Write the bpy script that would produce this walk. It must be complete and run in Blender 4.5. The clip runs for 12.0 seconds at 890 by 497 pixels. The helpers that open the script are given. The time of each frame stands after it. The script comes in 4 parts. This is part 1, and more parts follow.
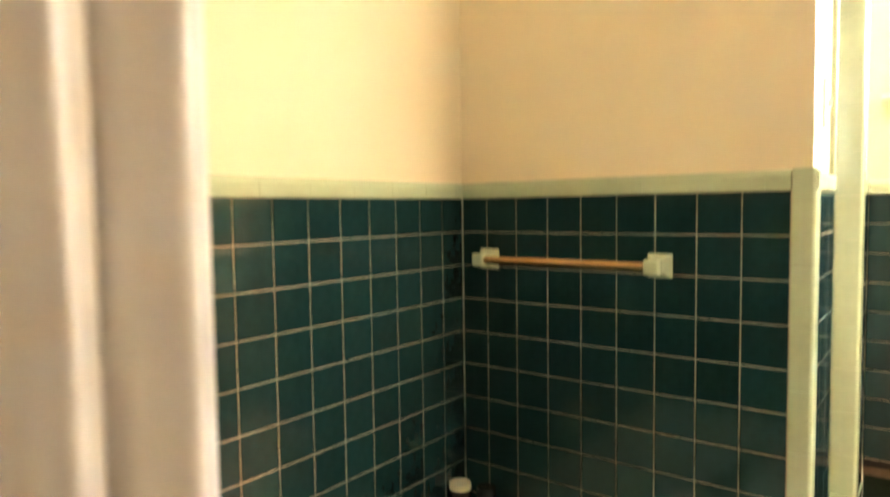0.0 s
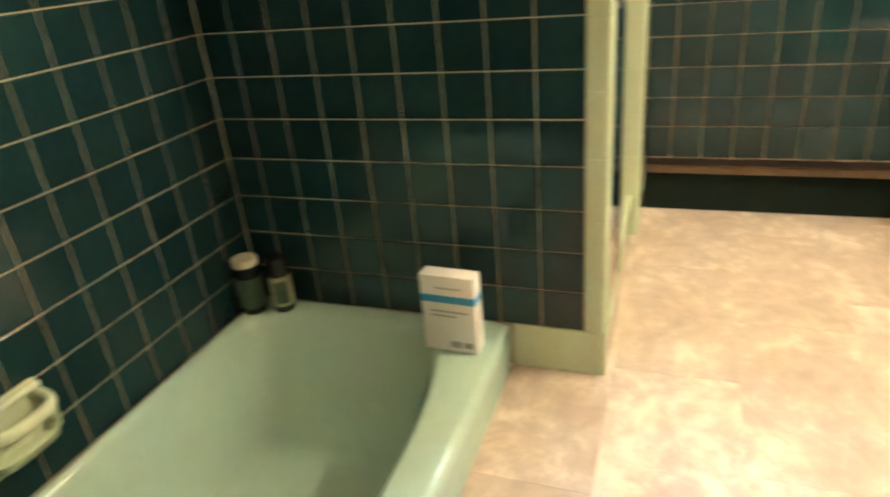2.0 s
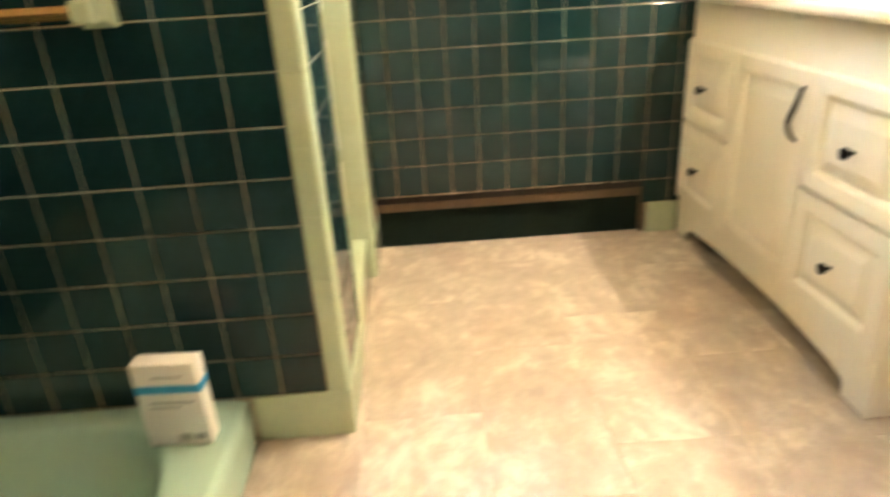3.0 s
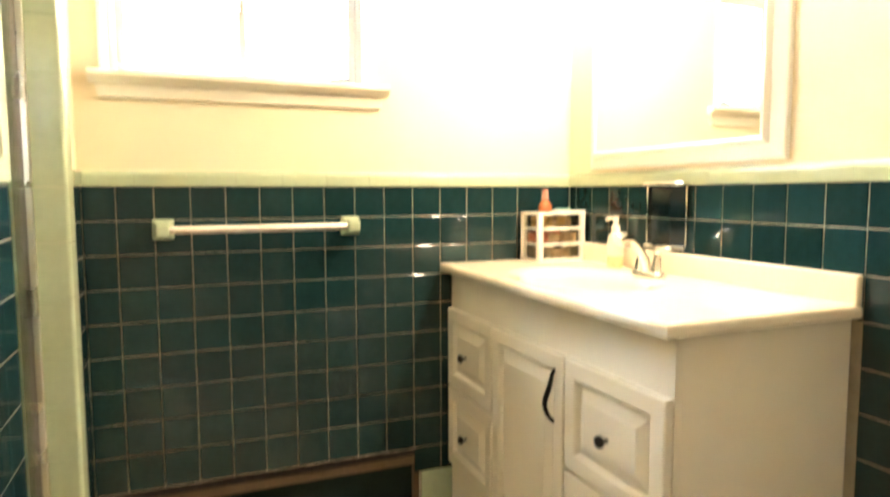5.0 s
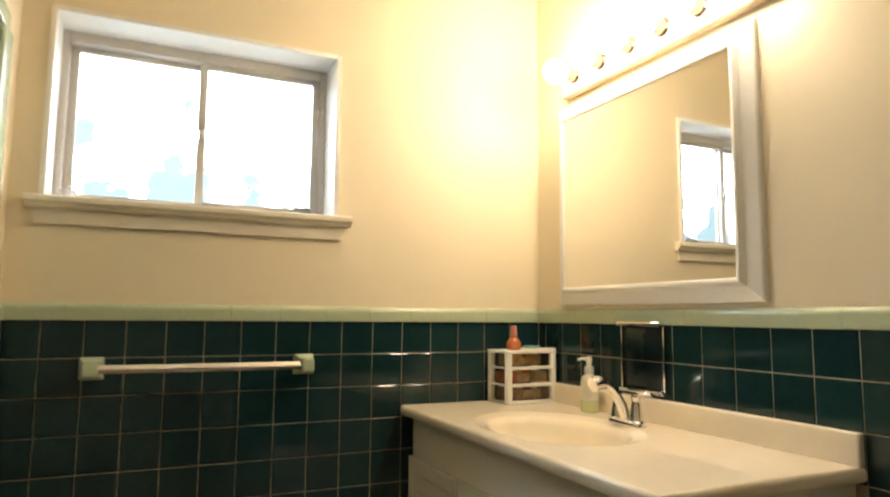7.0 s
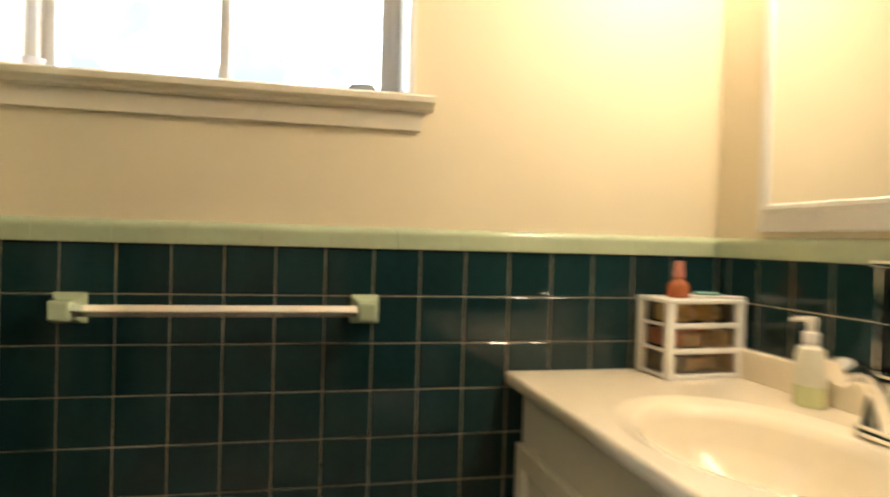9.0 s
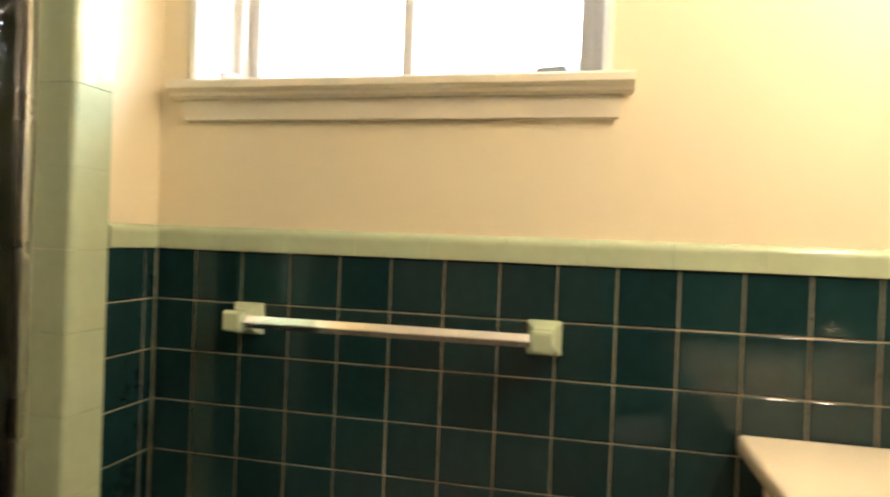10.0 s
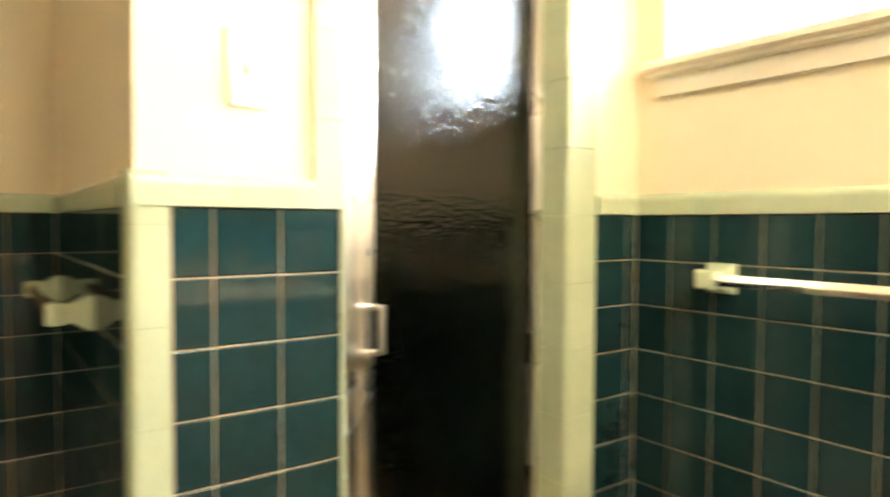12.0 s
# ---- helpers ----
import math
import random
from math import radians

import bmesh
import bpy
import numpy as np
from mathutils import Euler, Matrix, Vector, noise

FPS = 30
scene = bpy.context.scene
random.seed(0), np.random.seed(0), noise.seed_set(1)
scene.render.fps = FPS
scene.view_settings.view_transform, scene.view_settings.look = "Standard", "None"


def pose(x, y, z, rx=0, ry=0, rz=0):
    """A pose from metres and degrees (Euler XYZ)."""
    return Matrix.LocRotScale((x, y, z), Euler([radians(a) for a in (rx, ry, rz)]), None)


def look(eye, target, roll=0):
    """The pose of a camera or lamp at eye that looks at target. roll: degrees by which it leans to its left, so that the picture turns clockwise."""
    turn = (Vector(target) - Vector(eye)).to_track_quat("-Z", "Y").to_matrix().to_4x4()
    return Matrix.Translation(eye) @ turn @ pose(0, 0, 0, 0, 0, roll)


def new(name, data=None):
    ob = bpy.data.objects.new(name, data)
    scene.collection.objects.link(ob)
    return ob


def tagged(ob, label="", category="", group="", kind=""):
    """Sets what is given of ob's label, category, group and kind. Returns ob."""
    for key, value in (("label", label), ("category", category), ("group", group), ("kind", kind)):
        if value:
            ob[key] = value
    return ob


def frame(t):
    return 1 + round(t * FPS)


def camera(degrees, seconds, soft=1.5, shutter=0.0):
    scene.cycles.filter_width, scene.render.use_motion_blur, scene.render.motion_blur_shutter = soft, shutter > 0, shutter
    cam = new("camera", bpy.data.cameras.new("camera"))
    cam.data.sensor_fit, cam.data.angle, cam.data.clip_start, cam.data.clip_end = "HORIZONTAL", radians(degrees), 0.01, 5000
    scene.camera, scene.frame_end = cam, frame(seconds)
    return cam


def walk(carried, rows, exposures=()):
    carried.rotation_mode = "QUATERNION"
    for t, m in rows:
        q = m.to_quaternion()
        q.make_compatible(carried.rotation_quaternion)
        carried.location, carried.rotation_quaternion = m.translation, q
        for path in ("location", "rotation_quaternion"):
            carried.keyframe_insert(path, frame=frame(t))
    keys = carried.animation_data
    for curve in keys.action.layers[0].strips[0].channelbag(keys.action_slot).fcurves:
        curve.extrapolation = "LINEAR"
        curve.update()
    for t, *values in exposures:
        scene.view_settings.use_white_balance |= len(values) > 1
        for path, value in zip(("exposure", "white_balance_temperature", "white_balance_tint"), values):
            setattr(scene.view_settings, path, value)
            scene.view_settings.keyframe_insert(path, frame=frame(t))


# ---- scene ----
cam = camera(69, 12.0, soft=2.05, shutter=0.75)
PATH = [
    (0, (0.239, -1.735, 1.191), (-0.980, -0.154, 1.070), -0.81),
    (0.5, (0.165, -1.579, 1.140), (-1.022, -0.004, 0.810), -1.22),
    (1, (0.135, -1.513, 1.096), (-0.960, 0.069, 0.550), -2.62),
    (1.5, (0.125, -1.471, 1.074), (-0.788, 0.141, 0.322), -4.48),
    (2, (0.146, -1.415, 1.059), (-0.515, 0.266, 0.202), -5.43),
    (2.5, (0.193, -1.360, 1.060), (-0.143, 0.411, 0.195), -5.01),
    (3, (0.222, -1.325, 1.076), (0.269, 0.504, 0.267), -3.61),
    (3.5, (0.226, -1.279, 1.091), (0.623, 0.553, 0.394), -2.03),
    (3.7, (0.228, -1.260, 1.100), (0.731, 0.567, 0.459), -1.47),
    (5.5, (0.330, -1.120, 1.227), (1.100, 0.726, 1.245), -0.50),
    (6, (0.328, -1.109, 1.234), (1.118, 0.720, 1.419), -0.08),
    (6.5, (0.339, -1.089, 1.244), (1.147, 0.722, 1.497), 0.17),
    (8.3, (0.559, -0.656, 1.247), (1.460, 1.129, 1.203), 1.12),
    (8.5, (0.600, -0.581, 1.250), (1.396, 1.253, 1.202), 1.47),
    (9, (0.707, -0.363, 1.248), (1.149, 1.587, 1.223), 1.59),
    (9.5, (0.813, -0.206, 1.256), (0.846, 1.794, 1.241), 2.14),
    (10, (0.936, -0.109, 1.257), (0.499, 1.842, 1.241), 2.11),
    (10.5, (1.022, -0.064, 1.245), (0.234, 1.774, 1.213), 1.50),
    (11, (1.031, -0.099, 1.239), (-0.007, 1.609, 1.170), 0.70),
    (11.5, (1.038, -0.142, 1.223), (-0.300, 1.342, 1.139), 0.24),
    (12, (1.019, -0.185, 1.201), (-0.593, 0.996, 1.124), 0.31),
]
walk(cam, [(t, look(eye, target, roll)) for t, eye, target, roll in PATH], [(0, 2.62), (0.5, 2.7), (1.0, 2.78), (1.5, 2.68), (2.5, 2.5), (3.7, 2.6), (5.3, 1.6), (5.7, 1.12), (6.0, 0.68), (6.5, 0.2), (8.5, 0.28), (9.5, 0.6), (10.5, 0.95), (12, 1.8)])

# ---- world, sky and lamps ----
world = bpy.data.worlds.new("sky")
scene.world = world
world.use_nodes = True
wn = world.node_tree.nodes
sky = wn.new("ShaderNodeTexSky")
sky.sky_type = "NISHITA"
sky.sun_disc = False
sky.sun_elevation = radians(38)
sky.sun_rotation = radians(200)
world.node_tree.links.new(sky.outputs[0], wn["Background"].inputs[0])
wn["Background"].inputs[1].default_value = 0.15
sun_data = bpy.data.lights.new("sun", "SUN")
sun_data.energy, sun_data.angle, sun_data.color = 3.0, radians(0.5), (1, 0.95, 0.88)
sun = new("sun", sun_data)
sun.matrix_world = look((0, -10, 9), (0, 2, 0))
BULB_STRENGTH = 70.0
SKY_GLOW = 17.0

# ---- plan, in metres ----
P = 0.1095             # pitch of the wall tiles
Z_BASE, Z_CAP = 0.13, 1.225
ROWS_Z = [Z_CAP - k * P for k in range(10, -1, -1)]
CAP = 0.05
XW, XE, YN, YS = -1.0235, 1.774, 1.130, -1.72
XR = 0.016
NT = 0.26              # thickness of the window wall
CEIL = 2.60
BACK = 0.008           # paint and grout stand back from the tile faces


# ---- materials ----
def material(name):
    m = bpy.data.materials.new(name)
    m.use_nodes = True
    return m, m.node_tree.nodes, m.node_tree.links, m.node_tree.nodes["Principled BSDF"]


def surface(name, color, rough=0.5, metal=0.0, vary=0.06, scale=6.0, fine=80.0, bump=0.15, dist=0.002, spots=None,
            rough_vary=0.06, coat=0.0, per_object=0.0, spec=0.5):
    """A painted or glazed surface: two scales of colour variation, uneven gloss and fine relief."""
    m, n, l, b = material(name)
    co = n.new("ShaderNodeTexCoord")
    big = n.new("ShaderNodeTexNoise")
    big.inputs["Scale"].default_value, big.inputs["Detail"].default_value = scale, 4
    small = n.new("ShaderNodeTexNoise")
    small.inputs["Scale"].default_value, small.inputs["Detail"].default_value = fine, 3
    for t in (big, small):
        l.new(co.outputs["Object"], t.inputs["Vector"])
    ramp = n.new("ShaderNodeValToRGB")
    ramp.color_ramp.elements[0].position, ramp.color_ramp.elements[1].position = 0.3, 0.7
    lo = [max(0, c * (1 - vary)) for c in color]
    hi = [min(1, c * (1 + vary)) for c in color]
    ramp.color_ramp.elements[0].color, ramp.color_ramp.elements[1].color = (*lo, 1), (*hi, 1)
    mix = n.new("ShaderNodeMath")
    mix.operation = "MULTIPLY_ADD"
    mix.inputs[1].default_value = 0.35
    l.new(small.outputs[0], mix.inputs[0])
    half = n.new("ShaderNodeMath")
    half.operation = "MULTIPLY"
    half.inputs[1].default_value = 0.65
    l.new(big.outputs[0], half.inputs[0])
    l.new(half.outputs[0], mix.inputs[2])
    fac = mix.outputs[0]
    if per_object:
        info = n.new("ShaderNodeObjectInfo")
        add = n.new("ShaderNodeMath")
        add.operation = "MULTIPLY_ADD"
        add.inputs[1].default_value = per_object
        l.new(info.outputs["Random"], add.inputs[0])
        l.new(fac, add.inputs[2])
        sub = n.new("ShaderNodeMath")
        sub.operation = "SUBTRACT"
        sub.inputs[1].default_value = per_object / 2
        l.new(add.outputs[0], sub.inputs[0])
        fac = sub.outputs[0]
    l.new(fac, ramp.inputs[0])
    l.new(ramp.outputs[0], b.inputs["Base Color"])
    rr = n.new("ShaderNodeMapRange")
    rr.inputs[3].default_value, rr.inputs[4].default_value = max(0.02, rough - rough_vary), min(1, rough + rough_vary)
    l.new(big.outputs[0], rr.inputs[0])
    l.new(rr.outputs[0], b.inputs["Roughness"])
    b.inputs["Metallic"].default_value = metal
    b.inputs["Coat Weight"].default_value = coat
    b.inputs["Specular IOR Level"].default_value = spec
    if bump:
        bp = n.new("ShaderNodeBump")
        bp.inputs["Strength"].default_value, bp.inputs["Distance"].default_value = bump, dist
        l.new(small.outputs[0], bp.inputs["Height"])
        l.new(bp.outputs[0], b.inputs["Normal"])
    return m


PAINT = surface("cream_wall_paint", (0.81, 0.712, 0.525), 0.55, vary=0.03, scale=1.6, fine=260, bump=0.25, dist=0.0012)
CEILING = surface("ceiling_paint", (0.84, 0.81, 0.75), 0.8, vary=0.02, scale=2, fine=120, bump=0.3)
WHITE = surface("white_trim_paint", (0.86, 0.84, 0.80), 0.35, vary=0.03, scale=5, fine=150, bump=0.06)
CREAM = surface("cream_trim_paint", (0.80, 0.73, 0.60), 0.4, vary=0.03, scale=5, fine=150, bump=0.06)
VANITY = surface("white_cabinet_paint", (0.84, 0.785, 0.66), 0.38, vary=0.025, scale=4, fine=200, bump=0.04)
TEAL = surface("teal_glazed_tile", (0.0098, 0.0325, 0.0355), 0.065, vary=0.22, scale=7, fine=40, bump=0.005, dist=0.002,
               per_object=0.16, rough_vary=0.03)
GROUT = surface("tan_grout", (0.38, 0.33, 0.242), 0.9, vary=0.22, scale=3, fine=180, bump=0.4)
MINT = surface("pale_green_glazed_trim", (0.48, 0.55, 0.38), 0.09, vary=0.07, scale=6, fine=50, bump=0.03, per_object=0.08)
TUB = surface("mint_green_enamel", (0.37, 0.515, 0.43), 0.07, vary=0.05, scale=3, fine=30, bump=0.03)
COUNTER = surface("cream_cultured_marble", (0.88, 0.785, 0.62), 0.05, vary=0.035, scale=5, fine=25, bump=0, rough_vary=0.015)
CHROME = surface("chrome", (0.80, 0.79, 0.77), 0.055, 1.0, vary=0.03, bump=0.02, rough_vary=0.03)
ALU = surface("brushed_aluminium", (0.72, 0.70, 0.66), 0.28, 1.0, vary=0.05, fine=200, bump=0.08)
SASH = surface("bronze_aluminium_sash", (0.60, 0.56, 0.51), 0.4, 0.3, vary=0.06, bump=0.05)
# for a chrome bar: the brown it reflects is put into the base colour
CHROME_BROWN = surface("chrome_brown_reflection", (0.42, 0.27, 0.13), 0.24, 0.75, vary=0.2, scale=30, bump=0.05)
SOCKET = surface("dark_bronze_socket", (0.30, 0.235, 0.17), 0.25, 0.9, vary=0.15, bump=0.04)
BLACK = surface("black_metal_pull", (0.025, 0.022, 0.02), 0.3, 0.8, vary=0.1, bump=0.05)
CHINA = surface("white_vitreous_china", (0.82, 0.80, 0.74), 0.08, vary=0.02, bump=0.0)
PLASTIC = surface("white_plastic", (0.86, 0.84, 0.79), 0.3, vary=0.02, bump=0.03)
# near-black: the shade of a closed-in cavity is put into the colour
DARK = surface("cavity_shade", (0.009, 0.017, 0.013), 0.8, vary=0.3, bump=0.3, spec=0.15)
TIMBER = surface("raw_timber", (0.115, 0.072, 0.040), 0.75, vary=0.35, scale=9, fine=60, bump=0.5)
CURTAIN = surface("white_vinyl_curtain", (0.88, 0.83, 0.795), 0.20, vary=0.04, scale=4, fine=90, bump=0.05)
LAWN = surface("lawn", (0.06, 0.10, 0.03), 0.9, vary=0.4, scale=1, fine=12, bump=0.5)


def mirror_material():
    m, n, l, b = material("mirror_silver")
    b.inputs["Base Color"].default_value = (0.88, 0.88, 0.86, 1)
    b.inputs["Metallic"].default_value, b.inputs["Roughness"].default_value = 1.0, 0.015
    return m


def glass_material(name, tint, rough, wave, scale, ior=1.5):
    m, n, l, b = material(name)
    b.inputs["Base Color"].default_value = (*tint, 1)
    b.inputs["Transmission Weight"].default_value = 1.0
    b.inputs["Roughness"].default_value = rough
    b.inputs["IOR"].default_value = ior
    if wave:
        co = n.new("ShaderNodeTexCoord")
        t = n.new("ShaderNodeTexVoronoi")
        t.feature = "SMOOTH_F1"
        t.inputs["Scale"].default_value = scale
        bp = n.new("ShaderNodeBump")
        bp.inputs["Strength"].default_value, bp.inputs["Distance"].default_value = wave, 0.004
        l.new(co.outputs["Object"], t.inputs["Vector"])
        l.new(t.outputs["Distance"], bp.inputs["Height"])
        l.new(bp.outputs[0], b.inputs["Normal"])
    return m


def lamp_material():
    m, n, l, b = material("lit_bulb")
    b.inputs["Base Color"].default_value = (0.9, 0.88, 0.8, 1)
    b.inputs["Emission Color"].default_value = (1.0, 0.825, 0.595, 1)
    b.inputs["Emission Strength"].default_value = BULB_STRENGTH
    return m


def vinyl_material():
    """Stone-look vinyl: beige clouds, pale veins, and a tone of its own for each tile."""
    m, n, l, b = material("stone_look_vinyl")
    co = n.new("ShaderNodeTexCoord")
    info = n.new("ShaderNodeObjectInfo")
    shift = n.new("ShaderNodeVectorMath")
    shift.operation = "MULTIPLY_ADD"
    shift.inputs[1].default_value = (7.3, 5.1, 3.7)
    comb = n.new("ShaderNodeCombineXYZ")
    for i in range(3):
        l.new(info.outputs["Random"], comb.inputs[i])
    l.new(comb.outputs[0], shift.inputs[0])
    stretch = n.new("ShaderNodeVectorMath")
    stretch.operation = "MULTIPLY"
    stretch.inputs[1].default_value = (1.15, 0.9, 1.0)
    l.new(co.outputs["Object"], stretch.inputs[0])
    l.new(stretch.outputs[0], shift.inputs[2])
    big = n.new("ShaderNodeTexNoise")
    big.inputs["Scale"].default_value, big.inputs["Detail"].default_value = 6.0, 9
    big.inputs["Roughness"].default_value, big.inputs["Distortion"].default_value = 0.70, 0.3
    fine = n.new("ShaderNodeTexNoise")
    fine.inputs["Scale"].default_value, fine.inputs["Detail"].default_value = 24.0, 6
    l.new(shift.outputs[0], big.inputs["Vector"])
    l.new(shift.outputs[0], fine.inputs["Vector"])
    ramp = n.new("ShaderNodeValToRGB")
    e = ramp.color_ramp.elements
    e[0].position, e[0].color = 0.31, (0.385, 0.312, 0.252, 1)
    e[1].position, e[1].color = 0.68, (0.67, 0.585, 0.488, 1)
    mid = e.new(0.5)
    mid.color = (0.470, 0.394, 0.318, 1)
    add = n.new("ShaderNodeMath")
    add.operation = "MULTIPLY_ADD"
    add.inputs[1].default_value = 0.34
    l.new(fine.outputs[0], add.inputs[0])
    l.new(big.outputs[0], add.inputs[2])
    tone = n.new("ShaderNodeMath")
    tone.operation = "MULTIPLY_ADD"
    tone.inputs[1].default_value = 0.14
    l.new(info.outputs["Random"], tone.inputs[0])
    l.new(add.outputs[0], tone.inputs[2])
    off = n.new("ShaderNodeMath")
    off.operation = "SUBTRACT"
    off.inputs[1].default_value = 0.235
    l.new(tone.outputs[0], off.inputs[0])
    l.new(off.outputs[0], ramp.inputs[0])
    l.new(ramp.outputs[0], b.inputs["Base Color"])
    b.inputs["Roughness"].default_value = 0.38
    bp = n.new("ShaderNodeBump")
    bp.inputs["Strength"].default_value, bp.inputs["Distance"].default_value = 0.25, 0.002
    l.new(big.outputs[0], bp.inputs["Height"])
    l.new(bp.outputs[0], b.inputs["Normal"])
    return m


MIRROR = mirror_material()
PANE = glass_material("clear_window_glass", (1, 1, 1), 0.0, 0, 1)
OBSCURE = glass_material("obscure_shower_glass", (0.07, 0.08, 0.088), 0.03, 0.27, 120, 1.6)
CLEAR = glass_material("clear_plastic", (0.93, 0.82, 0.68), 0.16, 0, 1)
LIT = lamp_material()
VINYL = vinyl_material()


# ---- mesh helpers ----
def link(name, bm, mat, parent=None, label="", smooth=True, angle=35):
    me = bpy.data.meshes.new(name)
    bmesh.ops.recalc_face_normals(bm, faces=bm.faces)
    bm.to_mesh(me)
    bm.free()
    if smooth:
        me.shade_smooth()
        me.set_sharp_from_angle(angle=radians(angle))
    for k in (mat if isinstance(mat, (list, tuple)) else [mat]):
        me.materials.append(k)
    ob = new(name, me)
    ob.parent = parent
    if label:
        ob["label"] = label
    return ob


def part(name, bm, mat, parent, label="", angle=35):
    return link(name, bm, mat, parent, label, angle=angle)


def thing(name, label, category, group="", kind="", at=(0, 0, 0)):
    ob = new(name)
    ob.location = at
    return tagged(ob, label, category, group, kind)


def box_bm(x0, x1, y0, y1, z0, z1, bevel=0.0, seg=2):
    bm = bmesh.new()
    bmesh.ops.create_cube(bm, size=1.0, matrix=Matrix.Translation(((x0 + x1) / 2, (y0 + y1) / 2, (z0 + z1) / 2))
                          @ Matrix.Diagonal((x1 - x0, y1 - y0, z1 - z0, 1)))
    if bevel:
        bmesh.ops.bevel(bm, geom=bm.edges[:], offset=bevel, segments=seg, affect="EDGES", profile=0.5)
    return bm


def add_box(bm, *a, **k):
    b = box_bm(*a, **k)
    me = bpy.data.meshes.new("tmp")
    b.to_mesh(me)
    b.free()
    bm.from_mesh(me)
    bpy.data.meshes.remove(me)
    return bm


def lathe_bm(profile, seg=28, m=Matrix()):
    """Turn a profile of (radius, height) round the z axis."""
    bm = bmesh.new()
    rings = []
    for r, z in profile:
        if r < 1e-5:
            rings.append([bm.verts.new(m @ Vector((0, 0, z)))])
        else:
            rings.append([bm.verts.new(m @ Vector((r * math.cos(2 * math.pi * i / seg), r * math.sin(2 * math.pi * i / seg), z))) for i in range(seg)])
    for a, b in zip(rings, rings[1:]):
        for i in range(seg):
            j = (i + 1) % seg
            if len(a) == 1 and len(b) == 1:
                continue
            if len(a) == 1:
                bm.faces.new((a[0], b[i], b[j]))
            elif len(b) == 1:
                bm.faces.new((a[i], b[0], a[j]))
            else:
                bm.faces.new((a[i], a[j], b[j], b[i]))
    return bm


def loft_bm(rings, cap_first=False, cap_last=False):
    bm = bmesh.new()
    rr = [[bm.verts.new(v) for v in r] for r in rings]
    for a, b in zip(rr, rr[1:]):
        k = len(a)
        for i in range(k):
            bm.faces.new((a[i], a[(i + 1) % k], b[(i + 1) % k], b[i]))
    if cap_first:
        bm.faces.new(rr[0])
    if cap_last:
        bm.faces.new(rr[-1])
    return bm


def tube_bm(points, radii, seg=14):
    """A round tube along a line of points."""
    pts = [Vector(p) for p in points]
    rings = []
    for i, p in enumerate(pts):
        d = (pts[min(i + 1, len(pts) - 1)] - pts[max(i - 1, 0)]).normalized()
        q = d.to_track_quat("Z", "Y").to_matrix()
        r = radii[i] if isinstance(radii, (list, tuple)) else radii
        rings.append([p + q @ Vector((r * math.cos(2 * math.pi * k / seg), r * math.sin(2 * math.pi * k / seg), 0)) for k in range(seg)])
    return loft_bm(rings, True, True)


def prism_bm(outline, axis, a, b, bevel=0.0):
    """Push a flat outline of 2D points from a to b along an axis (the other two axes in order)."""
    bm = bmesh.new()

    def at(p, t):
        return {"x": (t, p[0], p[1]), "y": (p[0], t, p[1]), "z": (p[0], p[1], t)}[axis]
    lo = [bm.verts.new(at(p, a)) for p in outline]
    hi = [bm.verts.new(at(p, b)) for p in outline]
    bm.faces.new(lo)
    bm.faces.new(hi)
    k = len(outline)
    for i in range(k):
        bm.faces.new((lo[i], lo[(i + 1) % k], hi[(i + 1) % k], hi[i]))
    if bevel:
        bmesh.ops.recalc_face_normals(bm, faces=bm.faces)
        bmesh.ops.bevel(bm, geom=bm.edges[:], offset=bevel, segments=2, affect="EDGES")
    return bm


def structure(name, bm, mat, label, category, angle=35):
    return tagged(link(name, bm, mat, angle=angle), label, category, kind="structure")


# ---- tile pieces: each on a shared mesh, laid on a wall face ----
PIECES = {}


def piece_mesh(kind, w, h, mat, depth=0.007, edge=0.0022):
    key = (kind, round(w, 4), round(h, 4), mat.name)
    if key not in PIECES:
        bm = bmesh.new()
        e = min(edge, w * 0.3, h * 0.3)

        if kind == "cap_tile":
            prof = [(0.0, -depth - 0.006), (0.0, 0.0), (h * 0.62, 0.001)]
            prof += [(h - 0.016 + 0.016 * math.sin(a), -0.015 + 0.016 * math.cos(a)) for a in [0.32 * q for q in range(6)]] + [(h, -depth - 0.012)]
            lo = [bm.verts.new((0, v, d)) for v, d in prof]
            hi = [bm.verts.new((w, v, d)) for v, d in prof]
            for i in range(len(prof) - 1):
                bm.faces.new((lo[i], hi[i], hi[i + 1], lo[i + 1]))
            bm.faces.new(lo[::-1])
            bm.faces.new(hi)
            me = bpy.data.meshes.new(kind)
            bm.to_mesh(me)
            bm.free()
            me.shade_smooth()
            me.set_sharp_from_angle(angle=radians(40))
            me.materials.append(mat)
            PIECES[key] = me
            return me

        def ring(i, d):
            return [bm.verts.new(v) for v in ((i, i, d), (w - i, i, d), (w - i, h - i, d), (i, h - i, d))]
        back, side, front = ring(0, -depth), ring(0, -e * 0.55), ring(e, 0)
        for a, b in ((back, side), (side, front)):
            for i in range(4):
                bm.faces.new((a[i], a[(i + 1) % 4], b[(i + 1) % 4], b[i]))
        bm.faces.new(front)
        me = bpy.data.meshes.new(kind)
        bm.to_mesh(me)
        bm.free()
        me.shade_smooth()
        me.set_sharp_from_angle(angle=radians(10 if kind != "cap_tile" else 40))
        me.materials.append(mat)
        PIECES[key] = me
    return PIECES[key]


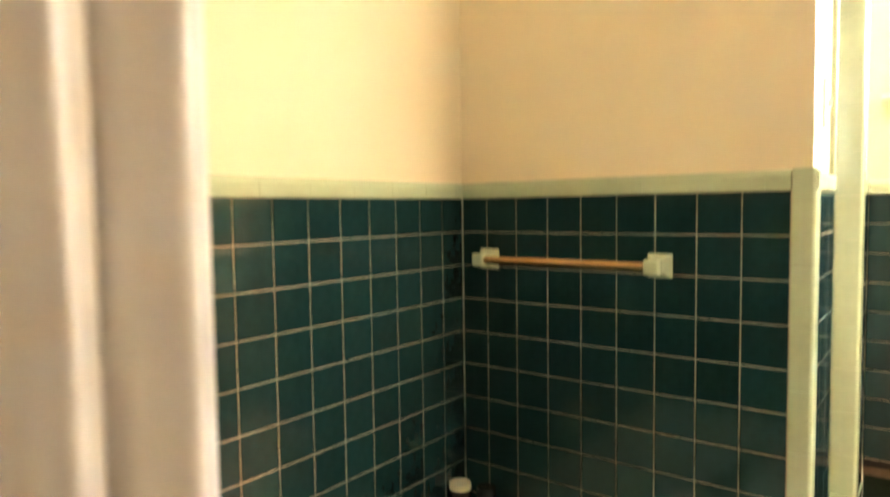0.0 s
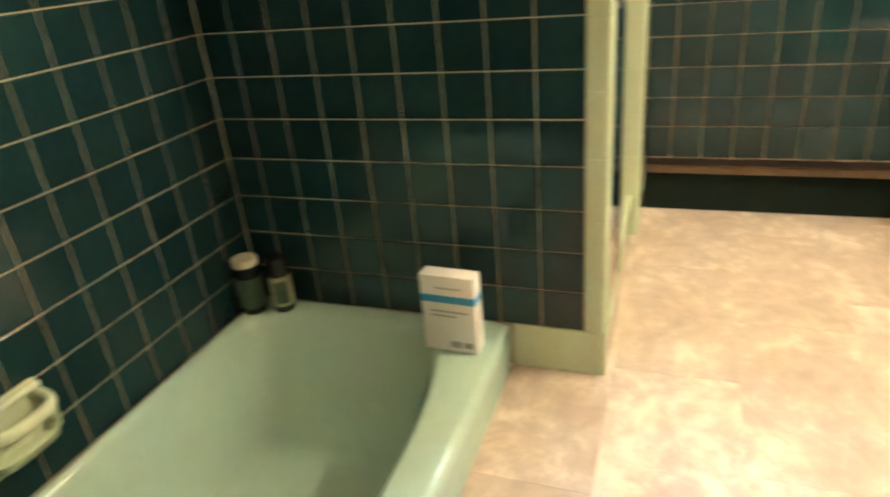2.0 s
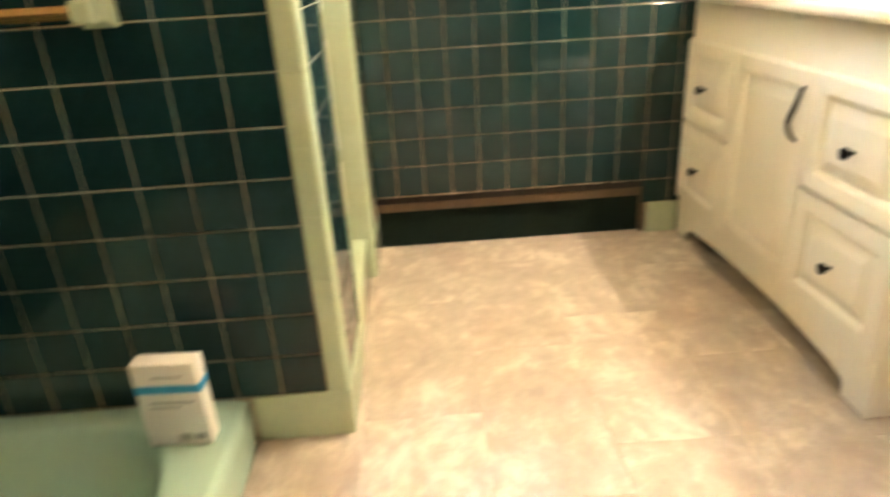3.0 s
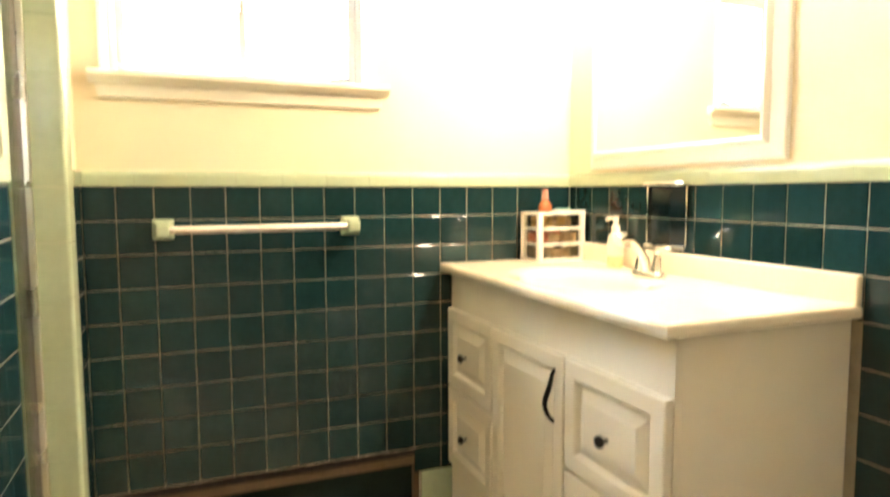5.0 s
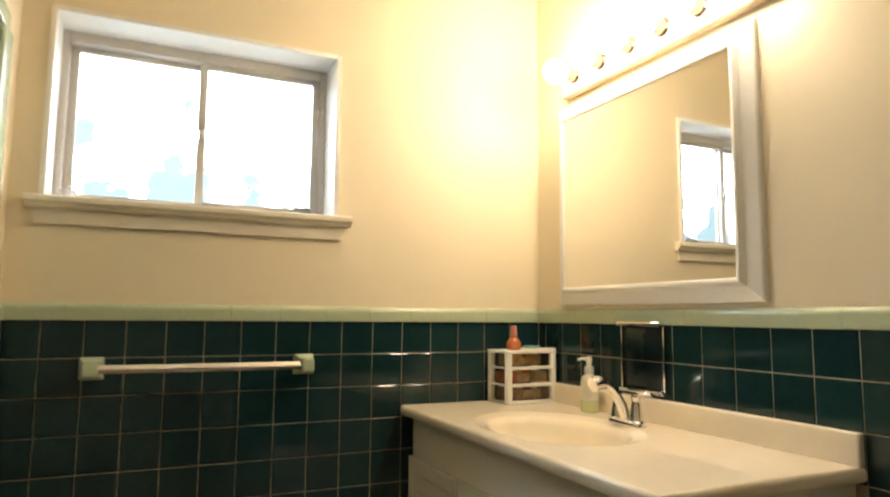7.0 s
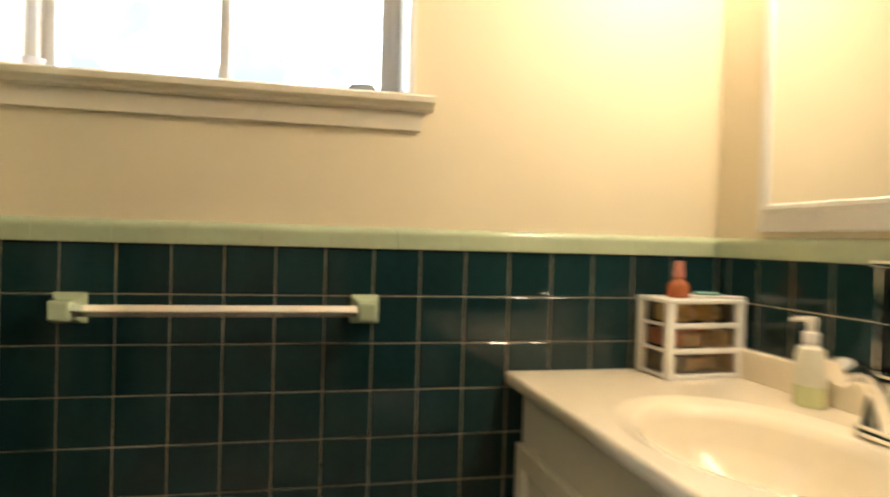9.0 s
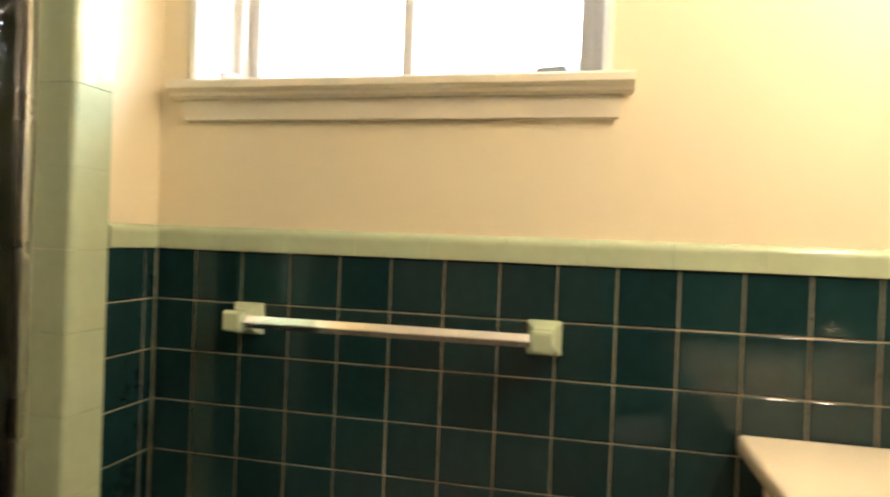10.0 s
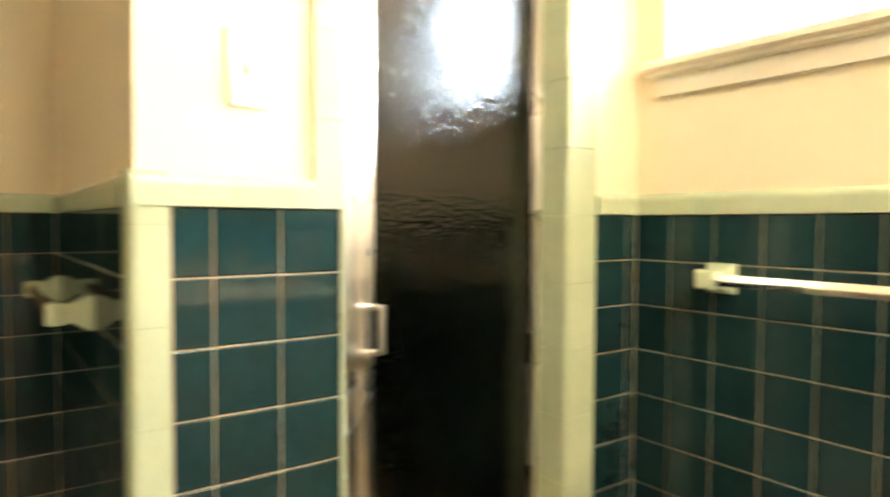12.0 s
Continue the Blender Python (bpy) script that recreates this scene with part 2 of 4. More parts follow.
def lay(kind, mat, wall, origin, u, v, us, vs, gap=0.0029, lift=0.0, tilt=0.0, skip=None):
    """A grid of pieces on the plane through origin spanned by u and v; us and vs are the joint lines."""
    u, v = Vector(u), Vector(v)
    n = u.cross(v)
    rng = random.Random(len(PIECES) + int(1000 * abs(us[0] + vs[0])))
    for a0, a1 in zip(us, us[1:]):
        for b0, b1 in zip(vs, vs[1:]):
            if skip and skip((a0 + a1) / 2, (b0 + b1) / 2):
                continue
            me = piece_mesh(kind, a1 - a0 - gap, b1 - b0 - gap, mat)
            ob = new(kind, me)
            ob.parent = wall
            o = Vector(origin) + u * (a0 + gap / 2) + v * (b0 + gap / 2) + n * (lift + rng.uniform(-0.0004, 0.0004))
            m = Matrix((u, v, n)).transposed().to_4x4()
            m.translation = o
            ob.matrix_basis = m @ pose(0, 0, 0, rng.gauss(0, tilt), rng.gauss(0, tilt), 0)


def steps(a, b, pitch, first=None):
    """Joint lines from a to b with a short piece first where it is given."""
    out = [a]
    x = a + (first if first else pitch)
    while x < b - 0.012:
        out.append(x)
        x += pitch
    out.append(b)
    return out


# ---- the setting ----
SILL_Z, HEAD_Z, WX0, WX1 = 1.580, 2.152, 0.086, 0.959
VENT_X0, VENT_X1, VENT_Z = XR, 1.121, 0.228

nw = box_bm(-1.2, 2.0, YN + BACK, YN + NT, HEAD_Z, CEIL)
for a in ((-1.2, WX0, SILL_Z, HEAD_Z), (WX1, 2.0, SILL_Z, HEAD_Z), (-1.2, 2.0, VENT_Z, SILL_Z), (-1.2, VENT_X0, -0.3, VENT_Z), (VENT_X1, 2.0, -0.3, VENT_Z)):
    add_box(nw, a[0], a[1], YN + BACK, YN + NT, a[2], a[3])
wall_north = structure("wall_north", nw, PAINT, "cream painted wall above dark teal wall tiles", "wall")
wall_east = structure("wall_east", box_bm(XE + BACK, XE + 0.17, YS - 0.2, YN + BACK, -0.3, CEIL), PAINT,
                      "cream painted wall above dark teal wall tiles", "wall")
wall_west = structure("wall_west", box_bm(XW - 0.16, XW - BACK, YS - 0.2, YN + BACK, -0.4, CEIL), PAINT,
                      "cream painted wall above dark teal tiles beside the tub", "wall")
sw = box_bm(-1.2, -0.16, YS - 0.12, YS, -0.4, CEIL)
add_box(sw, 0.95, 2.0, YS - 0.12, YS, -0.3, CEIL)
add_box(sw, -0.16, 0.95, YS - 0.12, YS, 2.05, CEIL)
wall_south = structure("wall_south", sw, PAINT, "plain cream wall with the doorway", "wall")
hall = box_bm(-1.2, 2.0, YS - 1.3, YS - 1.2, -0.1, CEIL)
add_box(hall, -0.7, -0.6, YS - 1.2, YS - 0.12, -0.1, CEIL)
add_box(hall, 1.3, 1.4, YS - 1.2, YS - 0.12, -0.1, CEIL)
structure("wall_hall", hall, surface("hall_paint", (0.66, 0.56, 0.42), 0.6, vary=0.05, scale=2), "plain cream walls of the hall behind", "wall")
PT = 0.345             # depth of the block between tub and shower
pw = box_bm(XW - BACK, -BACK, BACK, PT, -0.4, CEIL)
add_box(pw, -0.12, -BACK, PT, 0.893, 2.03, CEIL)
partition = structure("wall_partition", pw, PAINT, "cream painted partition, its foot clad in dark teal tiles", "wall")
ret = box_bm(-0.12, XR - BACK, 0.893, YN + BACK, -0.3, CEIL)
wall_return = structure("wall_return", ret, PAINT, "narrow cream return wall beside the shower", "wall")
structure("ceiling", box_bm(-1.2, 2.0, YS - 1.3, YN + NT, CEIL, CEIL + 0.1), CEILING, "off-white painted ceiling", "ceiling")
slab = box_bm(-0.245, XE + 0.16, YS - 1.3, YN + 0.2, -0.06, -0.004)
floor = structure("floor", slab, surface("vinyl_backing", (0.30, 0.23, 0.15), 0.8, vary=0.15), "beige stone-look vinyl tile floor", "floor")
pit = box_bm(-1.2, -0.245, YS - 0.2, PT, -0.42, -0.38)
structure("pit_floor", pit, DARK, "bare ground under the tub", "floor")

# shower stall behind the glass door
stall = box_bm(XW, -0.12, PT, PT + 0.012, 0.0, CEIL)
add_box(stall, XW, -0.12, 1.02, 1.032, 0.0, CEIL)
add_box(stall, XW, XW + 0.012, PT + 0.012, 1.02, 0.0, CEIL)
structure("shower_walls", stall, TEAL, "dark teal tiled walls inside the shower", "wall")
structure("shower_floor", box_bm(XW, -0.12, PT, 1.03, -0.06, 0.03), TUB, "mint green shower receptor", "floor")
curb = box_bm(-0.12, -0.004, PT + 0.004, 0.885, -0.02, 0.165, 0.012, 3)
structure("shower_curb", curb, MINT, "pale green tiled shower kerb", "kerb")


def grout_bed(wall, x0, x1, y0, y1, z0=0.0, z1=Z_CAP + 0.03):
    part("grout", box_bm(x0, x1, y0, y1, z0, z1), GROUT, wall)


G0, G1 = BACK + 0.002, 0.0022
grout_bed(partition, XW, -0.002, G1, G0, 0.0)
grout_bed(partition, -G0, -G1, 0.002, PT, 0.0)
nb = bmesh.new()
add_box(nb, VENT_X0, VENT_X1, YN + G1, YN + G0, VENT_Z + 0.01, Z_CAP + 0.03)
add_box(nb, VENT_X1, XE, YN + G1, YN + G0, 0, Z_CAP + 0.03)
part("grout", nb, GROUT, wall_north)
grout_bed(wall_east, XE + G1, XE + G0, -1.5, YN)
grout_bed(wall_west, XW - G0, XW - G1, YS, 0)
grout_bed(wall_return, XR - G0, XR - G1, 0.91, YN)


# ---- things ----
def bathtub():
    t = thing("bathtub", "low mint green enamel bathtub set along the tiled wall", "bathtub")
    x0, x1, y0, y1, rim = XW + 0.002, -0.238, YS + 0.004, -0.002, 0.14
    cx, cy, hx, hy = -0.665, (y0 + y1) / 2 - 0.005, 0.325, (y1 - y0) / 2 - 0.075
    n = 96

    def outline(grow, z, k=0.0):
        out = []
        for i in range(n):
            a = 2 * math.pi * i / n
            c, s = math.cos(a), math.sin(a)
            e = 4.2 if c > 0 else 9.0
            r = (abs(c) ** e + abs(s) ** e) ** (-1 / e)
            out.append(Vector((cx + (hx + grow) * r * c, cy + (hy + grow - k) * r * s, z)))
        return out

    def frame_ring(inset, z, radius):
        out = []
        ax, bx, ay, by = x0 + inset, x1 - inset, y0 + inset, y1 - inset
        mx, my, wx, wy = (ax + bx) / 2, (ay + by) / 2, (bx - ax) / 2, (by - ay) / 2
        for i in range(n):
            a = 2 * math.pi * i / n
            c, s = math.cos(a), math.sin(a)
            e = radius
            r = (abs(c) ** e + abs(s) ** e) ** (-1 / e)
            out.append(Vector((mx + wx * r * c, my + wy * r * s, z)))
        return out
    rings = [frame_ring(0.004, -0.01, 60), frame_ring(0.0, 0.10, 60), frame_ring(0.002, rim - 0.012, 60), frame_ring(0.010, rim - 0.002, 60), frame_ring(0.02, rim, 60),
             outline(0.014, rim + 0.001), outline(0.004, rim - 0.003), outline(-0.004, rim - 0.014), outline(-0.010, rim - 0.035, 0.006),
             outline(-0.030, 0.02, 0.046), outline(-0.055, -0.10, 0.098), outline(-0.064, -0.152, 0.118), outline(-0.068, -0.163, 0.122),
             outline(-0.074, -0.169, 0.127), outline(-0.084, -0.1725, 0.134), outline(-0.20, -0.175, 0.18), outline(-0.27, -0.177, 0.3)]
    part("tub_body", loft_bm(rings, False, True), TUB, t, angle=60)
    part("drain", lathe_bm([(0, 0.004), (0.022, 0.004), (0.03, 0.001), (0.03, -0.004)], m=Matrix.Translation((cx, -1.28, -0.174))), CHROME, t, "chrome drain ring")
    return t


bathtub()


def towel_rail(name, group, x0, x1, y, z, label, finish, bar_label):
    """Two ceramic posts on a wall that faces -y, with a bar of diamond section between."""
    t = thing(name, label, "towel bar", group, at=(0, 0, 0))
    for x, inner in ((x0, 1), (x1, -1)):
        rings = []
        for h, d in ((0.033, 0.0), (0.033, 0.010), (0.030, 0.016), (0.019, 0.034), (0.017, 0.044), (0.021, 0.052), (0.021, 0.074), (0.017, 0.080)):
            rings.append([Vector((x + sx * h, y - d, z + sz * h)) for sx, sz in ((-1, -1), (1, -1), (1, 1), (-1, 1))])
        bm = loft_bm(rings, True, True)
        bmesh.ops.bevel(bm, geom=[e for e in bm.edges], offset=0.0022, segments=2, affect="EDGES")
        part("post", bm, MINT, t, "pale green ceramic post", angle=50)
    q = 0.0135
    bar = prism_bm([(y - 0.064 - q, z), (y - 0.064, z + q), (y - 0.064 + q, z), (y - 0.064, z - q)], "x", x0 + 0.012, x1 - 0.012, 0.0016)
    part("bar", bar, finish, t, bar_label)
    return t


# this bar is chrome as well, with its brown reflection painted in
towel_rail("towel_bar", "towel bars", -0.913, -0.364, 0.0, 1.031, "square chrome towel bar, brown reflection in its colour, on pale green ceramic posts", CHROME_BROWN, "chrome bar with a brown reflection in its colour")
towel_rail("towel_bar", "towel bars", 0.246, 0.858, YN, 1.086, "square chrome towel bar on pale green ceramic posts", CHROME, "square chrome bar")


def soap_dish():
    t = thing("soap_dish", "pale green ceramic soap dish set in the teal tiles", "soap dish")
    y0, y1, z0, z1 = -0.876, -0.720, 0.215, 0.360
    part("back_plate", box_bm(XW - 0.002, XW + 0.014, y0, y1, z0, z1, 0.006, 3), MINT, t)
    ym = (y0 + y1) / 2
    n = 20

    def bow(gx, gy, z):
        ring = []
        for i in range(n + 1):
            a = math.pi * i / n - math.pi / 2
            ring.append(Vector((XW + 0.008 + gx * abs(math.cos(a)) ** 0.45, ym + gy * math.copysign(abs(math.sin(a)) ** 0.6, math.sin(a)), z)))
        return ring
    part("tray", loft_bm([bow(0.020, 0.060, 0.232), bow(0.046, 0.068, 0.240), bow(0.056, 0.070, 0.262), bow(0.048, 0.062, 0.264), bow(0.038, 0.054, 0.248)], True, True), MINT, t, angle=50)
    # grab rail bowed out over the tray
    path = bow(0.066, 0.066, 0.326)
    rings = []
    for i, q in enumerate(path):
        d = (path[min(i + 1, n)] - path[max(i - 1, 0)]).normalized()
        side = d.cross(Vector((0, 0, 1)))
        rings.append([q + side * (0.011 * math.cos(a)) + Vector((0, 0, 0.015 * math.sin(a) - 0.2 * (q.x - XW) + 0.010)) for a in [2 * math.pi * k / 10 for k in range(10)]])
    part("grab_rail", loft_bm(rings, True, True), MINT, t, angle=60)
    part("shelf_lip", box_bm(XW + 0.006, XW + 0.030, y0 + 0.004, y1 - 0.004, z1 - 0.016, z1 - 0.002, 0.005, 3), MINT, t)
    for y in (y0 + 0.009, y1 - 0.009):
        part("cheek", prism_bm([(XW + 0.004, 0.236), (XW + 0.040, 0.250), (XW + 0.052, 0.325), (XW + 0.004, 0.345)], "y", y - 0.006, y + 0.006, 0.003), MINT, t)
    return t


soap_dish()


def shower_curtain():
    t = thing("shower_curtain", "gathered white vinyl shower curtain hanging outside the tub", "shower curtain")
    bm = bmesh.new()
    n, rows = 96, 24
    grid = []
    for j in range(rows + 1):
        z = 0.02 + (1.96 - 0.02) * j / rows
        line = []
        for i in range(n + 1):
            s = i / n
            y = YS + 0.034 + 0.219 * s
            lobe = abs(math.sin(math.pi * s * 3.0))
            x = -0.196 + 0.050 * lobe ** 0.6 + 0.005 * math.sin(2 * math.pi * s * 6 + 1.2 * z)
            sway = 0.007 * math.sin(1.7 * z + 4 * s) * math.sin(math.pi * s)
            line.append(bm.verts.new((x, y + sway, z)))
        grid.append(line)
    for j in range(rows):
        for i in range(n):
            bm.faces.new((grid[j][i], grid[j][i + 1], grid[j + 1][i + 1], grid[j + 1][i]))
    bmesh.ops.solidify(bm, geom=bm.faces[:], thickness=0.002)
    part("curtain", bm, CURTAIN, t, angle=80)
    part("rod", tube_bm([(-0.172, YS + 0.001, 1.985), (-0.172, 0.006, 1.985)], 0.0125), CHROME, t, "chrome curtain rod")
    return t


shower_curtain()


def vanity():
    t = thing("vanity_cabinet", "white painted vanity cabinet with raised-panel drawers and door", "vanity")
    xf, xb, y0, y1, top = 1.248, XE - 0.004, -0.10, 1.118, 0.904
    # carcass with an arched foot board
    side = box_bm(xf + 0.02, xb, y0, y0 + 0.018, 0.0, top, 0.002)
    part("side_panel", side, VANITY, t)
    part("side_panel", box_bm(xf + 0.02, xb, y1 - 0.018, y1, 0.0, top, 0.002), VANITY, t)
    part("bottom_shelf", box_bm(xf + 0.03, xb, y0 + 0.018, y1 - 0.018, 0.10, 0.116), VANITY, t)
    out = [(y0, top), (y0, 0.0), (y0 + 0.095, 0.0)]
    out.append((y0 + 0.10, 0.035))
    for i in range(0, 25):
        s = i / 24
        out.append((y0 + 0.11 + (y1 - y0 - 0.22) * s, 0.045 + 0.035 * math.sin(math.pi * s) ** 0.7))
    out += [(y1 - 0.10, 0.035), (y1 - 0.095, 0.0), (y1, 0.0), (y1, top)]
    part("face_frame", prism_bm(out, "x", xf, xf + 0.02), VANITY, t, angle=30)

    def front(name, ya, yb, za, zb):
        m = min(0.056, (yb - ya) * 0.19)

        def ring(ins, x):
            return [Vector((x, ya + ins, za + ins)), Vector((x, yb - ins, za + ins)), Vector((x, yb - ins, zb - ins)), Vector((x, ya + ins, zb - ins))]
        f = part(name, loft_bm([ring(0, xf - 0.0008), ring(0, xf - 0.017), ring(0.0015, xf - 0.020), ring(0.005, xf - 0.0215), ring(m - 0.012, xf - 0.0215), ring(m - 0.006, xf - 0.017), ring(m, xf - 0.0065)], True), VANITY, t, angle=20)
        part("raised_panel", loft_bm([ring(m, xf - 0.0065), ring(m + 0.005, xf - 0.0065), ring(m + 0.034, xf - 0.0195), ring(m + 0.036, xf - 0.0215)], False, True), VANITY, f, angle=10)
        return f

    def knob(f, y, z):
        m = Matrix.Translation((xf - 0.0215, y, z)) @ pose(0, 0, 0, 0, -90, 0)
        part("knob", lathe_bm([(0.005, 0), (0.005, 0.012), (0.012, 0.016), (0.0155, 0.022), (0.0145, 0.028), (0.008, 0.032), (0, 0.033)], 20, m), BLACK, f, "black metal knob")
    for ya, yb, ky in ((y0 + 0.004, 0.290, 0.100), (0.732, y1 - 0.010, 0.932)):
        for za, zb, kz in ((0.474, 0.768, 0.612), (0.166, 0.466, 0.314)):
            knob(front("drawer_front", ya, yb, za, zb), ky, kz)
    d = front("door", 0.298, 0.724, 0.166, 0.768)
    pts = []
    for i in range(13):
        s = i / 12
        pts.append((xf - 0.021 - 0.026 * math.sin(math.pi * s) ** 0.6, 0.340 + 0.012 * math.sin(2 * math.pi * s), 0.578 + 0.146 * s))
    part("handle", tube_bm(pts, [0.0045 + 0.003 * math.sin(math.pi * i / 12) for i in range(13)], 10), BLACK, d, "curved black metal handle")
    return t


vanity()


def vanity_top():
    t = thing("countertop", "glossy cream cultured marble vanity top with moulded basin", "countertop")
    x0, x1, y0, y1, z1, th = 1.202, XE - 0.003, -0.124, 1.124, 0.937, 0.033
    cx, cy, rx, ry = 1.452, 0.555, 0.172, 0.238
    n = 96

    def square(ins, z):
        out = []
        ax, bx, ay, by = x0 + ins, x1, y0 + ins, y1
        for i in range(n):
            a = 2 * math.pi * i / n
            c, s = math.cos(a), math.sin(a)
            k = min((bx - cx) / c if c > 1e-9 else 1e9, (ax - cx) / c if c < -1e-9 else 1e9, (by - cy) / s if s > 1e-9 else 1e9, (ay - cy) / s if s < -1e-9 else 1e9)
            out.append(Vector((cx + c * k, cy + s * k, z)))
        # pull the nearest points onto the corners
        for px, py in ((ax, ay), (ax, by), (bx, ay), (bx, by)):
            j = min(range(n), key=lambda q: (out[q].x - px) ** 2 + (out[q].y - py) ** 2)
            out[j] = Vector((px, py, z))
        return out

    def oval(f, z, drop=0.0):
        return [Vector((cx + rx * f * math.cos(2 * math.pi * i / n), cy + ry * f * math.sin(2 * math.pi * i / n), z)) for i in range(n)]
    rings = [square(0.006, z1 - th), square(0.0, z1 - th + 0.006), square(0.0, z1 - 0.010), square(0.003, z1 - 0.003), square(0.010, z1), square(0.0125, z1), square(0.02, z1),
             oval(1.27, z1), oval(1.235, z1), oval(1.22, z1 - 0.0004), oval(1.17, z1 - 0.003), oval(1.08, z1 - 0.006), oval(1.02, z1 - 0.010), oval(0.96, z1 - 0.03), oval(0.88, z1 - 0.07), oval(0.72, z1 - 0.115), oval(0.45, z1 - 0.138), oval(0.12, z1 - 0.145)]
    part("basin_top", loft_bm(rings, False, True), COUNTER, t, angle=50)
    part("backsplash", box_bm(XE - 0.024, XE - 0.002, y0, y1, z1 - 0.002, z1 + 0.071, 0.006, 3), COUNTER, t)
    part("drain", lathe_bm([(0, 0.006), (0.012, 0.006), (0.02, 0.003), (0.022, 0)], 20, Matrix.Translation((cx, cy, z1 - 0.145))), CHROME, t, "chrome drain")
    return t


vanity_top()


def faucet():
    t = thing("faucet", "chrome two-lever faucet behind the basin", "faucet")
    cx, cy, z = 1.668, 0.502, 0.937
    base = [[Vector((cx + 0.028 * f * math.cos(a) , cy + (0.040 * math.copysign(1, math.sin(a)) if abs(math.sin(a)) > 0.01 else 0) + 0.028 * f * math.sin(a), z + h))
             for a in [2 * math.pi * (i + 0.5) / 32 for i in range(32)]] for f, h in ((1.0, 0.0), (1.0, 0.010), (0.9, 0.016), (0.7, 0.018))]
    part("base", loft_bm(base, True, True), CHROME, t, angle=50)
    pts, rad = [], []
    for i in range(15):
        s = i / 14
        pts.append((cx - 0.002 - 0.120 * s ** 1.15, cy, z + 0.014 + 0.108 * math.sin(math.pi * 0.60 * s) ** 0.9))
        rad.append(0.021 - 0.009 * math.sin(math.pi * min(s * 1.2, 1)) ** 1 * 0.9 + 0.001 * s)
    part("spout", tube_bm(pts, rad, 18), CHROME, t, angle=60)
    for dy in (-0.040, 0.040):
        m = Matrix.Translation((cx, cy + dy, z + 0.014))
        part("lever_post", lathe_bm([(0.022, 0), (0.019, 0.02), (0.013, 0.05), (0.012, 0.062), (0.015, 0.068), (0.012, 0.078), (0, 0.08)], 22, m), CHROME, t, angle=50)
        part("lever", tube_bm([(cx, cy + dy, z + 0.084), (cx + 0.003, cy + dy * 1.35, z + 0.090), (cx + 0.006, cy + dy * 2.0, z + 0.094), (cx + 0.008, cy + dy * 2.35, z + 0.093)], [0.007, 0.0065, 0.008, 0.006], 12), CHROME, t)
    return t


faucet()


def soap_pump():
    t = thing("soap_dispenser", "clear soap pump bottle with pale green soap", "soap bottle", at=(1.712, 0.735, 0.937))
    t.scale = (0.90, 0.92, 0.98)
    soap = surface("pale_green_soap", (0.62, 0.66, 0.36), 0.25, vary=0.03, bump=0)
    m = Matrix.Diagonal((0.75, 1, 1, 1))
    part("bottle", lathe_bm([(0, 0.001), (0.034, 0.001), (0.037, 0.006), (0.037, 0.042)], 26, m), soap, t, "pale green liquid soap")
    part("bottle_top", lathe_bm([(0.037, 0.043), (0.036, 0.10), (0.030, 0.118), (0.016, 0.126), (0.013, 0.132)], 26, m), surface("milky_plastic", (0.74, 0.72, 0.60), 0.3, bump=0), t, "milky bottle wall")
    part("collar", lathe_bm([(0.0165, 0.128), (0.0165, 0.15), (0.010, 0.152), (0.008, 0.165)], 22), PLASTIC, t)
    part("pump_head", lathe_bm([(0.010, 0.163), (0.011, 0.178), (0.010, 0.182), (0, 0.184)], 18), PLASTIC, t)
    part("nozzle", tube_bm([(0, 0, 0.176), (-0.012, 0.026, 0.176), (-0.018, 0.040, 0.170)], [0.006, 0.005, 0.004], 10), PLASTIC, t)
    return t


soap_pump()


